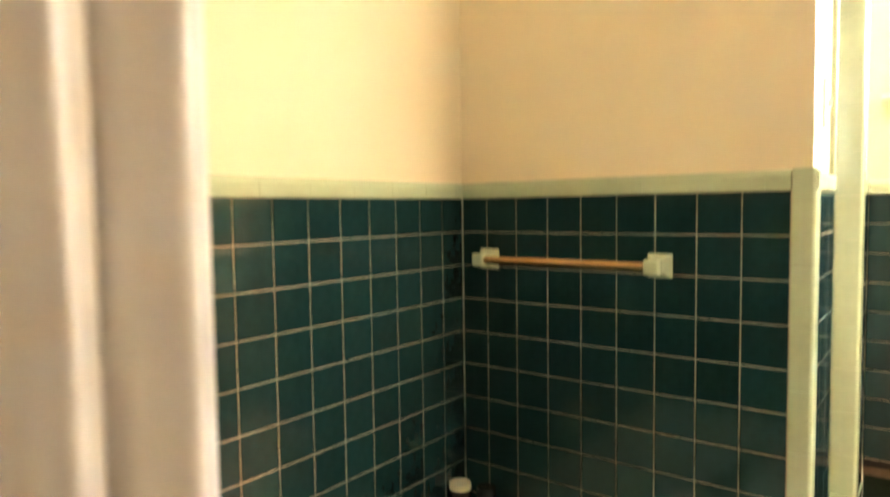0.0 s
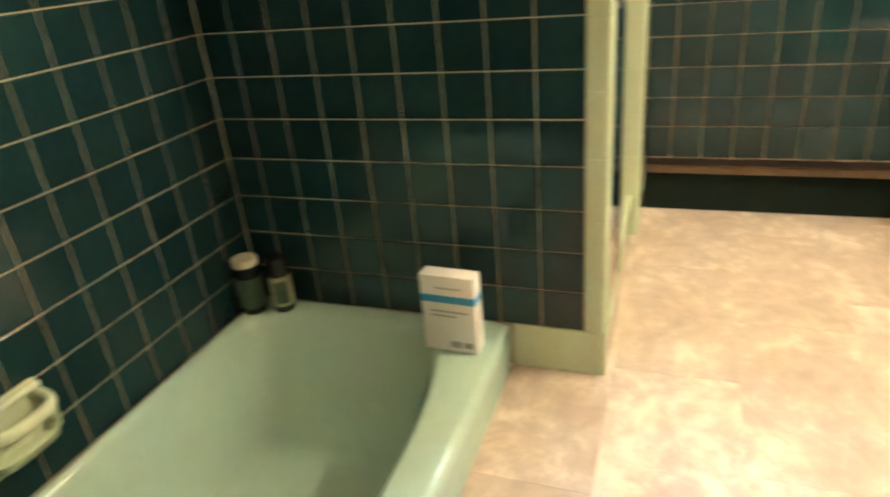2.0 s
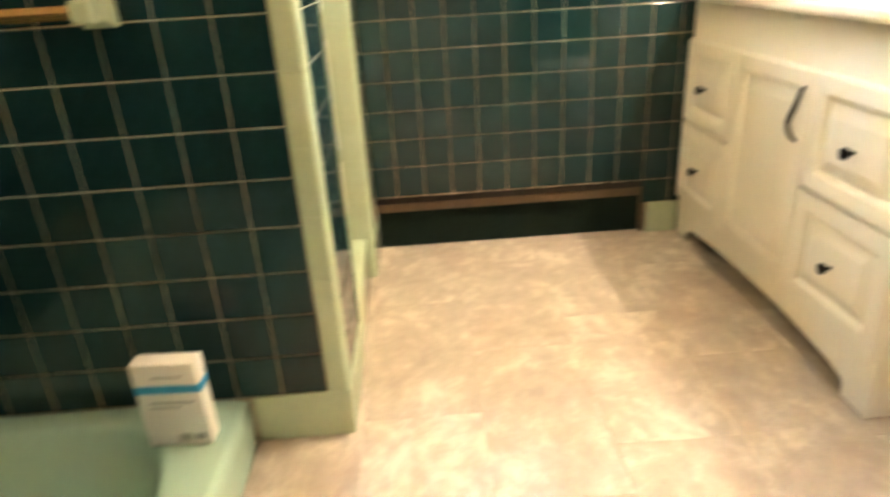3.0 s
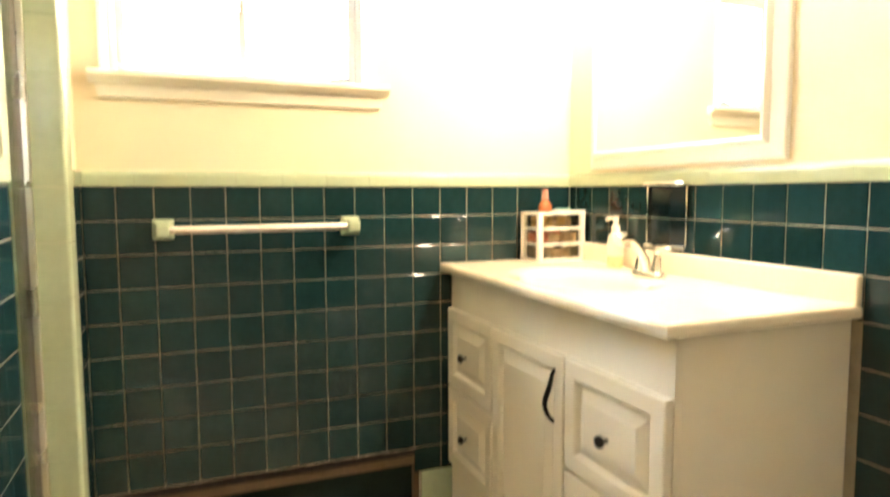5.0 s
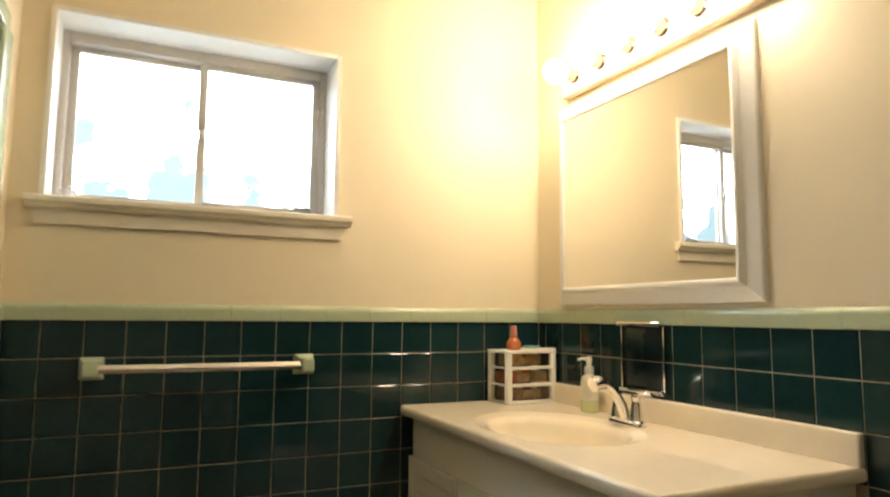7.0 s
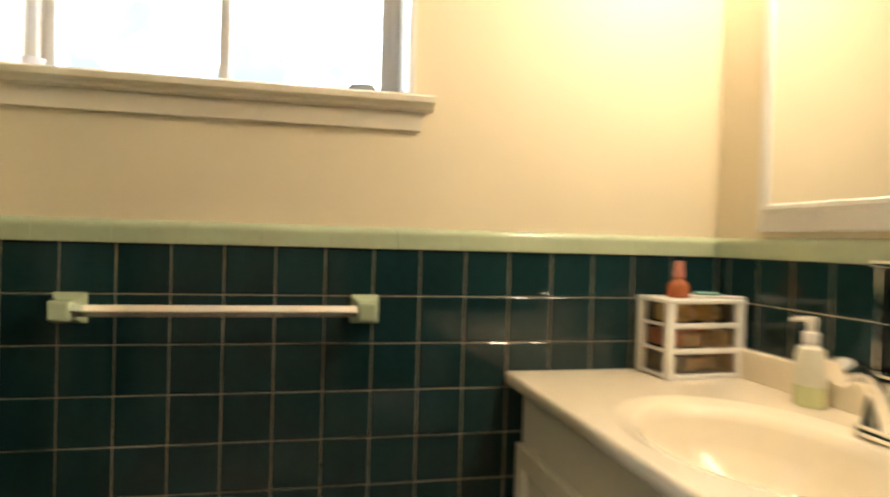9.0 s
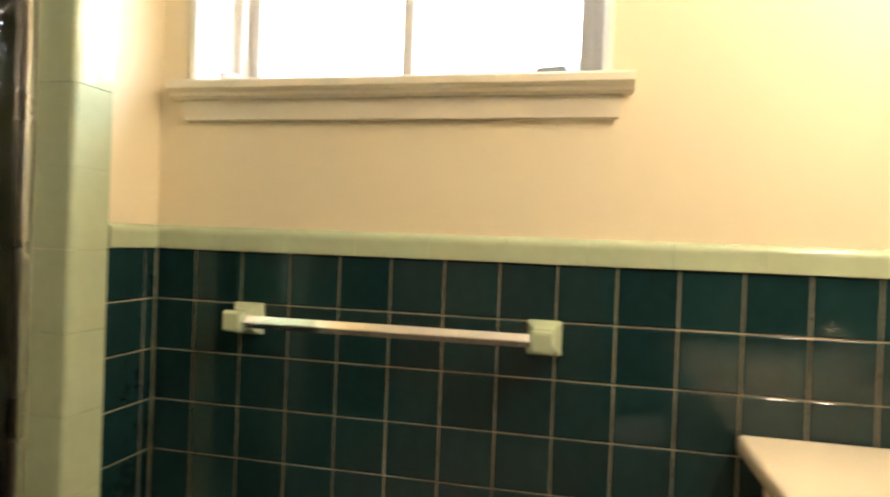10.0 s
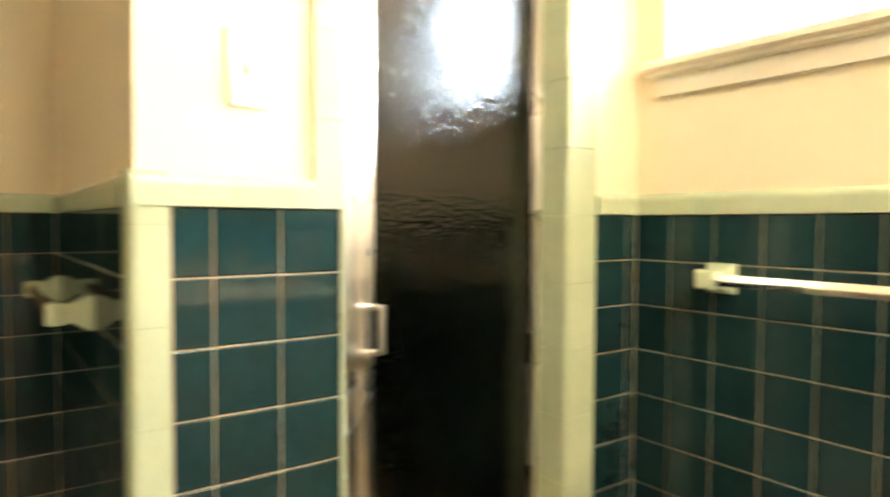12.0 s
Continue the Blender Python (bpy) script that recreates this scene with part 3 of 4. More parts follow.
def drawer_tower():
    """White frame of three clear drawers, turned a little on the counter."""
    t = thing("drawer_organizer", "small white plastic organizer with three clear full drawers", "organizer", at=(1.557, 0.992, 0.937))
    t.rotation_euler = (0, 0, radians(3))
    w, d, h = 0.192, 0.112, 0.182       # local x runs along the drawer fronts
    for x in (0.0, w):
        for y in (0.0, d):
            part("corner_post", box_bm(x - 0.011, x + 0.011, y - 0.011, y + 0.011, 0.0, h, 0.004), PLASTIC, t)
    part("top_panel", box_bm(-0.012, w + 0.012, -0.012, d + 0.012, h - 0.004, h + 0.006, 0.003), PLASTIC, t)
    stuff = [surface("sachets_ochre", (0.78, 0.56, 0.26), 0.5, vary=0.4, scale=40), surface("clips_red", (0.70, 0.26, 0.18), 0.4, vary=0.4, scale=50),
             surface("combs_grey", (0.44, 0.40, 0.33), 0.4, vary=0.5, scale=40)]
    tan = surface("wraps_tan", (0.76, 0.60, 0.42), 0.5, vary=0.4, scale=40)
    rng = random.Random(4)
    for k in range(3):
        z = 0.006 + k * 0.060
        part("rail", box_bm(0.009, w - 0.009, -0.010, 0.002, z - 0.006, z + 0.006, 0.002), PLASTIC, t)
        part("rail", box_bm(-0.010, 0.002, 0.009, d - 0.009, z - 0.003, z + 0.004, 0.001), PLASTIC, t)
        dr = bmesh.new()
        add_box(dr, 0.012, w - 0.012, 0.0, 0.0025, z + 0.008, z + 0.048)
        add_box(dr, 0.004, 0.0065, 0.010, d - 0.010, z + 0.008, z + 0.048)
        add_box(dr, w - 0.0065, w - 0.004, 0.010, d - 0.010, z + 0.008, z + 0.048)
        f = part("drawer", dr, CLEAR, t, "clear plastic drawer")
        for i in range(18):
            a, b = rng.uniform(0.012, w - 0.062), rng.uniform(0.010, d - 0.045)
            if i % 3 == 0:
                a = 0.009
            lx, ly, lz = rng.uniform(0.030, 0.055), rng.uniform(0.016, 0.036), rng.uniform(0.028, 0.043)
            part("packet", box_bm(a, a + lx, b, b + ly, z + 0.007, z + 0.007 + lz, 0.003), tan if i % 3 == 2 else stuff[(2 - k) % 3], f)
    return t


drawer_tower()


def spray_bottle():
    t = thing("spray_bottle", "small amber spray bottle standing on the organizer", "bottle", at=(1.615, 1.052, 1.1255))
    amber = surface("amber_plastic", (0.40, 0.12, 0.045), 0.2, vary=0.08, bump=0)
    rose = surface("rose_plastic", (0.55, 0.22, 0.16), 0.3, vary=0.05, bump=0)
    part("body", lathe_bm([(0, 0), (0.024, 0), (0.027, 0.004), (0.027, 0.026), (0.021, 0.036), (0.012, 0.044), (0.011, 0.052)], 24), amber, t)
    part("cap", lathe_bm([(0.013, 0.048), (0.0135, 0.060), (0.0115, 0.064), (0.011, 0.084), (0.009, 0.088), (0, 0.088)], 20), rose, t, "rose plastic spray head")
    return t


spray_bottle()


def toothbrush_pack():
    t = thing("blister_pack", "white and green packet lying on the organizer", "packet", at=(1.690, 1.045, 1.1255))
    t.rotation_euler = (0, 0, radians(-22))
    part("card", box_bm(-0.045, 0.085, -0.022, 0.022, 0.0, 0.006, 0.002), PLASTIC, t)
    part("blister", box_bm(-0.03, 0.03, -0.014, 0.014, 0.006, 0.014, 0.005, 3), surface("sea_green_plastic", (0.16, 0.36, 0.30), 0.3), t, "green moulded insert")
    return t


toothbrush_pack()


def wall_mirror():
    t = thing("wall_mirror", "large mirror in a wide white painted frame", "mirror")
    y0, y1, z0, z1, xf = 0.100, 0.972, 1.288, 2.022, XE + BACK
    w = 0.062

    def member(name, a, b, inward):
        """One mitred side from corner a to corner b: low at the wall, rising to a lip beside the glass."""
        prof = [(0.0, 0.001), (0.0, 0.014), (0.004, 0.018), (0.040, 0.030), (0.044, 0.036), (0.050, 0.044), (0.058, 0.044), (w, 0.040), (w, 0.008)]
        along = (Vector(b) - Vector(a)).normalized()
        rings = []
        for corner, sign in ((a, 1), (b, -1)):
            ring = []
            for t_in, h in prof:
                q = Vector(corner) + Vector(inward) * t_in + along * (sign * t_in)
                ring.append(Vector((xf - h, q.x, q.y)))
            rings.append(ring)
        part(name, loft_bm(rings, True, True), WHITE, t, angle=25)
    member("frame_rail", (y0, z0), (y1, z0), (0, 1))
    member("frame_rail", (y0, z1), (y1, z1), (0, -1))
    member("frame_stile", (y0, z0), (y0, z1), (1, 0))
    member("frame_stile", (y1, z0), (y1, z1), (-1, 0))
    part("mirror_glass", box_bm(xf - 0.0375, xf - 0.010, y0 + w + 0.0004, y1 - w - 0.0004, z0 + w + 0.0004, z1 - w - 0.0004), MIRROR, t, "silvered mirror glass")
    return t


wall_mirror()


def vanity_light():
    t = thing("vanity_light", "white vanity light bar with six lit bulbs above the mirror", "wall lamp")
    xf = XE + BACK
    y0, y1, z0, z1 = 0.035, 0.915, 2.06, 2.175
    part("back_plate", box_bm(xf - 0.034, xf - 0.001, y0, y1, z0, z1, 0.004), WHITE, t)
    tan = surface("tan_edge_strip", (0.52, 0.42, 0.28), 0.4, vary=0.08, bump=0.05)
    for a in ((y0 - 0.006, y1 + 0.006, z0 - 0.006, z0 - 0.0005), (y0 - 0.006, y1 + 0.006, z1 + 0.0005, z1 + 0.006), (y0 - 0.006, y0 - 0.0005, z0, z1), (y1 + 0.0005, y1 + 0.006, z0, z1)):
        part("edge_strip", box_bm(xf - 0.038, xf - 0.001, *a, 0.001), tan, t, "tan edge strip")
    for i in range(6):
        y = y0 + 0.075 + (y1 - y0 - 0.15) * i / 5
        m = Matrix.Translation((xf - 0.034, y, (z0 + z1) / 2)) @ pose(0, 0, 0, 0, -90, 0)
        h = part("socket", lathe_bm([(0.030, 0), (0.030, 0.004), (0.024, 0.010), (0.023, 0.022), (0.029, 0.028), (0.031, 0.046), (0.029, 0.048), (0.014, 0.044)], 24, m), SOCKET, t, "dark bronze lamp socket")
        part("bulb", lathe_bm([(0.013, 0.043), (0.015, 0.050)] + [(0.040 * math.sin(a), 0.088 - 0.040 * math.cos(a)) for a in [0.42 + 0.30 * q for q in range(9)]] + [(0, 0.128)], 20, m), LIT, h, "lit warm white bulb")
    return t


vanity_light()


def chrome_holder():
    """Recessed mirror-backed holder with a chrome rim in the tiles over the basin."""
    t = thing("recessed_holder", "small chrome-rimmed mirrored holder set in the tiles", "tumbler holder")
    y0, y1, z0, z1 = 0.450, 0.632, 1.022, 1.232
    # reflection of the tiles painted in: blue-black face and one mirrored grout line
    part("face", box_bm(XE - 0.006, XE + 0.001, y0, y1, z0, z1, 0.002), surface("reflected_tile_panel", (0.004, 0.012, 0.016), 0.16, vary=0.1, bump=0.0, spec=0.25), t, "mirror panel coloured as the dark tiles it reflects")
    part("joint", box_bm(XE - 0.0064, XE - 0.004, y0, y1, 1.1145, 1.1160), GROUT, t)
    part("top_lip", box_bm(XE - 0.030, XE - 0.004, y0 - 0.004, y1 + 0.004, z1 - 0.012, z1 + 0.002, 0.003), CHROME, t)
    part("bottom_lip", box_bm(XE - 0.024, XE - 0.004, y0 - 0.003, y1 + 0.003, z0 - 0.004, z0 + 0.008, 0.003), CHROME, t)
    for y in (y0 - 0.001, y1 + 0.001):
        part("side_rim", box_bm(XE - 0.012, XE - 0.004, y - 0.0025, y + 0.0025, z0 + 0.008, z1 - 0.012, 0.001), CHROME, t)
    return t


chrome_holder()


def window():
    w = thing("window_1", "horizontal sliding window in a white painted recess", "window", kind="structure")
    yo = YN + 0.165
    x0, x1, z0, z1 = WX0, WX1, SILL_Z, HEAD_Z
    # lining of the recess
    for a in ((x0 - 0.004, x0 + 0.012, YN - 0.004, YN + NT - 0.005, z0, z1), (x1 - 0.012, x1 + 0.004, YN - 0.004, YN + NT - 0.005, z0, z1), (x0 + 0.012, x1 - 0.012, YN - 0.004, YN + NT - 0.005, z1 - 0.012, z1 + 0.004)):
        part("lining", box_bm(*a, 0.002), WHITE, w)
    for a in ((x0 + 0.012, x0 + 0.034, z0, z1 - 0.012), (x1 - 0.034, x1 - 0.012, z0, z1 - 0.012)):
        part("window_frame", box_bm(a[0], a[1], yo - 0.02, yo + 0.05, a[2], a[3], 0.002), SASH, w)
    for a in ((z1 - 0.048, z1 - 0.012), (z0, z0 + 0.022)):
        part("window_frame", box_bm(x0 + 0.034, x1 - 0.034, yo - 0.02, yo + 0.05, a[0], a[1], 0.002), SASH, w)
    xm = 0.523
    for k, (a, b, y) in enumerate(((x0 + 0.034, xm + 0.014, yo + 0.014), (xm - 0.014, x1 - 0.034, yo - 0.012))):
        s = part("sash", box_bm(a, a + 0.026, y, y + 0.02, z0 + 0.022, z1 - 0.048, 0.002), SASH, w)
        part("sash", box_bm(b - 0.026, b, y, y + 0.02, z0 + 0.022, z1 - 0.048, 0.002), SASH, w)
        part("sash", box_bm(a + 0.026, b - 0.026, y, y + 0.02, z0 + 0.022, z0 + 0.042, 0.002), SASH, w)
        part("sash", box_bm(a + 0.026, b - 0.026, y, y + 0.02, z1 - 0.066, z1 - 0.048, 0.002), SASH, w)
        p = part("pane", box_bm(a + 0.02, b - 0.02, y + 0.008, y + 0.012, z0 + 0.036, z1 - 0.06), PANE, w, "clear window glass")
        p.visible_shadow = False
    part("latch", box_bm(xm - 0.010, xm + 0.004, yo - 0.024, yo - 0.012, 1.83, 1.87, 0.003), ALU, w, "small metal latch")
    # moulded stool and apron
    prof = [(YN + NT - 0.01, z0), (YN - 0.034, z0), (YN - 0.039, z0 - 0.005), (YN - 0.039, z0 - 0.018), (YN - 0.034, z0 - 0.023), (YN - 0.028, z0 - 0.025), (YN - 0.025, z0 - 0.032), (YN - 0.018, z0 - 0.036), (YN + NT - 0.01, z0 - 0.036)]
    bm = bmesh.new()
    lo = [bm.verts.new((0.052 if y < YN + 0.01 else WX0, y, z)) for y, z in prof]
    hi = [bm.verts.new((1.004 if y < YN + 0.01 else WX1, y, z)) for y, z in prof]
    bm.faces.new(lo)
    bm.faces.new(hi)
    for i in range(len(prof)):
        j = (i + 1) % len(prof)
        bm.faces.new((lo[i], lo[j], hi[j], hi[i]))
    part("window_sill", bm, CREAM, w, "moulded cream window stool")
    part("apron", prism_bm([(0.066, z0 - 0.036), (0.988, z0 - 0.036), (0.978, z0 - 0.080), (0.078, z0 - 0.080)], "y", YN - 0.006, YN + 0.009, 0.0015), CREAM, w)
    return w


window()


def sill_card():
    t = thing("small_card", "small grey card standing on the window sill", "card", at=(0.842, YN + 0.055, SILL_Z))
    part("card", prism_bm([(-0.05, 0), (0.03, 0), (0.045, 0.012), (0.03, 0.034), (-0.02, 0.032)], "y", -0.002, 0.002), surface("grey_card", (0.25, 0.27, 0.28), 0.4), t)
    return t


sill_card()
sill_cup = thing("plastic_tub", "small translucent white tub on the window sill", "container", at=(0.15, YN + 0.045, SILL_Z))
part("cup", lathe_bm([(0, 0.001), (0.020, 0.001), (0.022, 0.026), (0.023, 0.029), (0.020, 0.028), (0.018, 0.008), (0, 0.006)], 22), surface("lilac_plastic", (0.72, 0.70, 0.76), 0.3), sill_cup)


def shower_door():
    t = thing("shower_door", "hinged shower door of dark obscure glass in aluminium", "shower door")
    x0, x1 = -0.095, -0.067
    y0, y1, z0, z1 = 0.351, 0.882, 0.164, 1.79
    part("hinge_jamb", box_bm(x0, -0.064, y1 - 0.016, y1 + 0.004, z0, z1, 0.003), ALU, t)
    part("strike_jamb", box_bm(x0, x1 + 0.012, y0, y0 + 0.046, z0, z1, 0.004), ALU, t)
    part("header", box_bm(x0, x1 + 0.010, y0 + 0.046, y1 - 0.004, z1 - 0.03, z1, 0.004), ALU, t)
    part("door_stile", box_bm(x0 + 0.004, x1 + 0.004, y0 + 0.049, y0 + 0.090, z0 + 0.012, z1 - 0.034, 0.004), ALU, t)
    part("door_rail", box_bm(x0 + 0.004, x1 + 0.004, y0 + 0.090, y1 - 0.006, z0 + 0.012, z0 + 0.05, 0.004), ALU, t)
    part("door_rail", box_bm(x0 + 0.004, x1 + 0.004, y0 + 0.090, y1 - 0.006, z1 - 0.066, z1 - 0.034, 0.004), ALU, t)
    part("pane", box_bm(-0.084, -0.078, y0 + 0.086, y1 - 0.005, z0 + 0.046, z1 - 0.062), OBSCURE, t, "dark pebbled glass pane")
    h = part("pull_handle", box_bm(x1 + 0.026, x1 + 0.036, y0 + 0.084, y0 + 0.096, 0.952, 1.046, 0.002), ALU, t, "bright metal pull")
    for z in (0.950, 1.036):
        part("bracket", box_bm(x1 + 0.022, x1 + 0.036, y0 + 0.050, y0 + 0.084, z, z + 0.012, 0.002), ALU, h)
        part("stand_off", box_bm(x1 + 0.003, x1 + 0.022, y0 + 0.052, y0 + 0.064, z, z + 0.012, 0.002), ALU, h)
    return t


shower_door()


def switch_plate():
    t = thing("wall_plate", "cream plastic wall plate above the tiles", "switch")
    part("plate", box_bm(-BACK, -BACK + 0.007, 0.142, 0.209, 1.384, 1.506, 0.003), PLASTIC, t)
    part("toggle", box_bm(-BACK + 0.006, -BACK + 0.016, 0.1705, 0.1805, 1.435, 1.458, 0.002), PLASTIC, t)
    for z in (1.415, 1.475):
        part("screw", lathe_bm([(0.004, 0), (0.004, 0.0015), (0, 0.002)], 12, Matrix.Translation((-0.001, 0.1755, z)) @ pose(0, 0, 0, 0, 90, 0)), ALU, t)
    return t


switch_plate()


def toilet():
    t = thing("toilet", "white china toilet with closed lid beside the vanity", "toilet")
    cy, tip = -0.735, 0.995

    def egg(x0, x1, w, z, n=40):
        out = []
        for i in range(n):
            a = 2 * math.pi * i / n
            c, s = math.cos(a), math.sin(a)
            xx = (x0 + x1) / 2 + (x1 - x0) / 2 * c
            out.append(Vector((xx, cy + w * s * (1 - 0.10 * (-c)), z)))
        return out
    part("bowl", loft_bm([egg(1.22, 1.66, 0.11, 0.0), egg(1.21, 1.66, 0.115, 0.04), egg(1.20, 1.64, 0.105, 0.14), egg(1.12, 1.62, 0.13, 0.26), egg(1.03, 1.56, 0.17, 0.35), egg(1.01, 1.54, 0.18, 0.385), egg(1.015, 1.53, 0.175, 0.395)], True, True), CHINA, t, angle=60)
    part("seat", loft_bm([egg(1.0, 1.52, 0.178, 0.396), egg(tip, 1.52, 0.184, 0.402), egg(tip, 1.52, 0.184, 0.412), egg(1.0, 1.515, 0.178, 0.417)], True, True), PLASTIC, t, angle=50)
    part("lid", loft_bm([egg(1.0, 1.52, 0.178, 0.419), egg(tip, 1.52, 0.184, 0.424), egg(tip + 0.004, 1.52, 0.182, 0.433), egg(1.07, 1.50, 0.15, 0.441), egg(1.2, 1.4, 0.05, 0.443)], True, True), PLASTIC, t, angle=50)
    part("tank", box_bm(1.545, XE - 0.004, cy - 0.235, cy + 0.235, 0.385, 0.74, 0.02, 3), CHINA, t)
    part("tank_lid", box_bm(1.535, XE - 0.003, cy - 0.245, cy + 0.245, 0.741, 0.775, 0.010, 3), CHINA, t)
    return t


toilet()


def floor_vent():
    """Rough-framed recess at the foot of the window wall."""
    t = thing("floor_recess", "open dark recess framed in raw timber below the tiles", "recess")
    y = YN + BACK
    part("header_board", box_bm(VENT_X0 + 0.002, VENT_X1 - 0.002, y + 0.004, y + 0.026, 0.160, VENT_Z - 0.034), TIMBER, t, "raw timber header")
    # near-black strip: shade of the gap above the header, put into the colour
    part("top_gap", box_bm(VENT_X0 + 0.002, VENT_X1 - 0.002, y - 0.002, y + 0.028, VENT_Z - 0.031, VENT_Z - 0.001), surface("gap_shade", (0.018, 0.012, 0.009), 0.8, vary=0.5, scale=14, bump=0.6), t)
    part("side_board", box_bm(VENT_X1 - 0.024, VENT_X1 - 0.002, y + 0.002, y + 0.026, 0.0, 0.160), TIMBER, t)
    # shade inside the open recess, painted as a board close behind the opening
    part("shade_board", box_bm(VENT_X0 + 0.002, VENT_X1 - 0.002, y + 0.028, y + 0.045, 0.0, VENT_Z - 0.018), DARK, t, "near-black board for the shade inside the recess")
    rng = random.Random(11)
    ragged = [(VENT_X1 - 0.004, VENT_Z + 0.0012), (VENT_X0 + 0.004, VENT_Z + 0.0012)]
    for q in range(60):
        ragged.append((VENT_X0 + 0.006 + (VENT_X1 - VENT_X0 - 0.012) * q / 59, VENT_Z - 0.0004 - 0.0030 * rng.random() ** 2))
    part("cut_edge", prism_bm(ragged, "y", YN - 0.0015, YN + 0.004), surface("old_pale_mortar", (0.36, 0.29, 0.22), 0.8, vary=0.4, scale=30), t, "ragged pale mortar along the cut tiles")
    return t


floor_vent()


def shampoo(name, label, x, y, r, h, body, capm, band):
    t = thing(name, label, "bottle", at=(x, y, 0.1405))
    part("body", lathe_bm([(0, 0), (r * 0.94, 0), (r, 0.005), (r, h * 0.86), (r * 0.96, h * 0.875)], 28), body, t)
    part("label", lathe_bm([(r + 0.0006, h * 0.12), (r + 0.0008, h * 0.13), (r + 0.0008, h * 0.66), (r + 0.0006, h * 0.67)], 28), band, t, "printed label")
    part("cap", lathe_bm([(r * 0.97, h * 0.875), (r * 0.98, h * 0.985), (r * 0.93, h), (0, h)], 28), capm, t)
    return t


BLACKP = surface("black_plastic", (0.02, 0.02, 0.022), 0.25, vary=0.1, bump=0)
GREENL = surface("dark_green_label", (0.05, 0.09, 0.06), 0.35, vary=0.3, scale=60)
CREAML = surface("grey_cream_label", (0.36, 0.33, 0.20), 0.4, vary=0.25, scale=60)
shampoo("bottle", "black cylindrical bottle with a white cap on the tub rim", -0.982, -0.088, 0.036, 0.168, BLACKP, surface("cream_plastic", (0.72, 0.66, 0.50), 0.35, vary=0.03, bump=0.02), GREENL)
labelled = shampoo("bottle", "black bottle with a cream-edged dark label on the tub rim", -0.898, -0.062, 0.031, 0.165, BLACKP, BLACKP, CREAML)
face = bmesh.new()
for k in range(7):
    a = radians(-92 + 12 * k)
    face.verts.new((0.0324 * math.cos(a), 0.0324 * math.sin(a), 0.030))
    face.verts.new((0.0324 * math.cos(a), 0.0324 * math.sin(a), 0.098))
face.verts.ensure_lookup_table()
for k in range(6):
    face.faces.new((face.verts[2 * k], face.verts[2 * k + 2], face.verts[2 * k + 3], face.verts[2 * k + 1]))
part("label_panel", face, GREENL, labelled, "dark printed panel")


def white_box():
    t = thing("carton", "white carton with a blue band standing on the tub rim", "box", at=(-0.35, -0.146, 0.1412))
    t.rotation_euler = (0, 0, radians(-3))
    card = surface("white_card", (0.80, 0.77, 0.73), 0.45, vary=0.03, bump=0.05)
    blue = surface("blue_print", (0.03, 0.30, 0.58), 0.4, vary=0.05, bump=0)
    grey = surface("grey_print", (0.34, 0.33, 0.31), 0.5, vary=0.3, scale=50, bump=0)
    w, d, h = 0.138, 0.046, 0.208
    part("carton_body", box_bm(-w / 2, w / 2, -d / 2, d / 2, 0, h, 0.0015), card, t)
    part("band", box_bm(-w / 2 - 0.0006, w / 2 + 0.0006, -d / 2 - 0.0006, d / 2 + 0.0006, 0.136, 0.156), blue, t, "blue band")
    for a, b, z0, z1 in ((-0.03, 0.035, 0.174, 0.178), (-0.045, 0.05, 0.110, 0.115), (-0.045, 0.02, 0.098, 0.102), (0.0, 0.028, 0.012, 0.030), (0.034, 0.058, 0.014, 0.030)):
        part("print_bar", box_bm(a, b, -d / 2 - 0.0007, -d / 2 - 0.0001, z0, z1), grey, t, "grey printed line")
    return t


white_box()

# ---- outside the window ----
structure("ground", box_bm(-400, 400, -400, 400, -0.7, -0.6), LAWN, "lawn outside the window", "ground")


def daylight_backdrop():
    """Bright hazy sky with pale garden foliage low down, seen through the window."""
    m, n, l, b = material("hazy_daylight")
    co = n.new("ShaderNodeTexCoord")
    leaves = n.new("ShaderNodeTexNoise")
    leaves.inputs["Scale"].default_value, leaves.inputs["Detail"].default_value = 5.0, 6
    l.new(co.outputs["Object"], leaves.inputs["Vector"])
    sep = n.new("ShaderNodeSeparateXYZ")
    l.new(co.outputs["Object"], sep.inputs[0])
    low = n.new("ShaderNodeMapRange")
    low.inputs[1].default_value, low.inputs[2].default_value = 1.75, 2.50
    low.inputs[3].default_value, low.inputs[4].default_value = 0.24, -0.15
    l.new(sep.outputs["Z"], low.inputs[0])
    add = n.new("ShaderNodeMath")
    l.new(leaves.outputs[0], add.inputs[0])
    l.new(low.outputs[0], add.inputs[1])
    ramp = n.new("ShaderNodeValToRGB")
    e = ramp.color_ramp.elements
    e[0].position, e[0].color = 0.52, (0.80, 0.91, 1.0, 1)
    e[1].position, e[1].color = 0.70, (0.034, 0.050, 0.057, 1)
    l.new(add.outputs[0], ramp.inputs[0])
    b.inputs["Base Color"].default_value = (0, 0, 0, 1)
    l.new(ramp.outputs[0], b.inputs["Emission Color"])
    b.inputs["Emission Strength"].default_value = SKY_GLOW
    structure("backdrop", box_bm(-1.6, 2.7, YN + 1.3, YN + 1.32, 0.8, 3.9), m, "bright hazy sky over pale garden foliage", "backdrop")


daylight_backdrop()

# ---- tiles and trim pieces ----
X0V, Y0V = (1, 0, 0), (0, 1, 0)
ZV = (0, 0, 1)
# tub wall side of the partition: faces -y
lay("tile", TEAL, partition, (0, 0, 0), X0V, ZV, sorted([XW] + [-(0.0518 + j * P) for j in range(9)]), ROWS_Z, tilt=0.007)
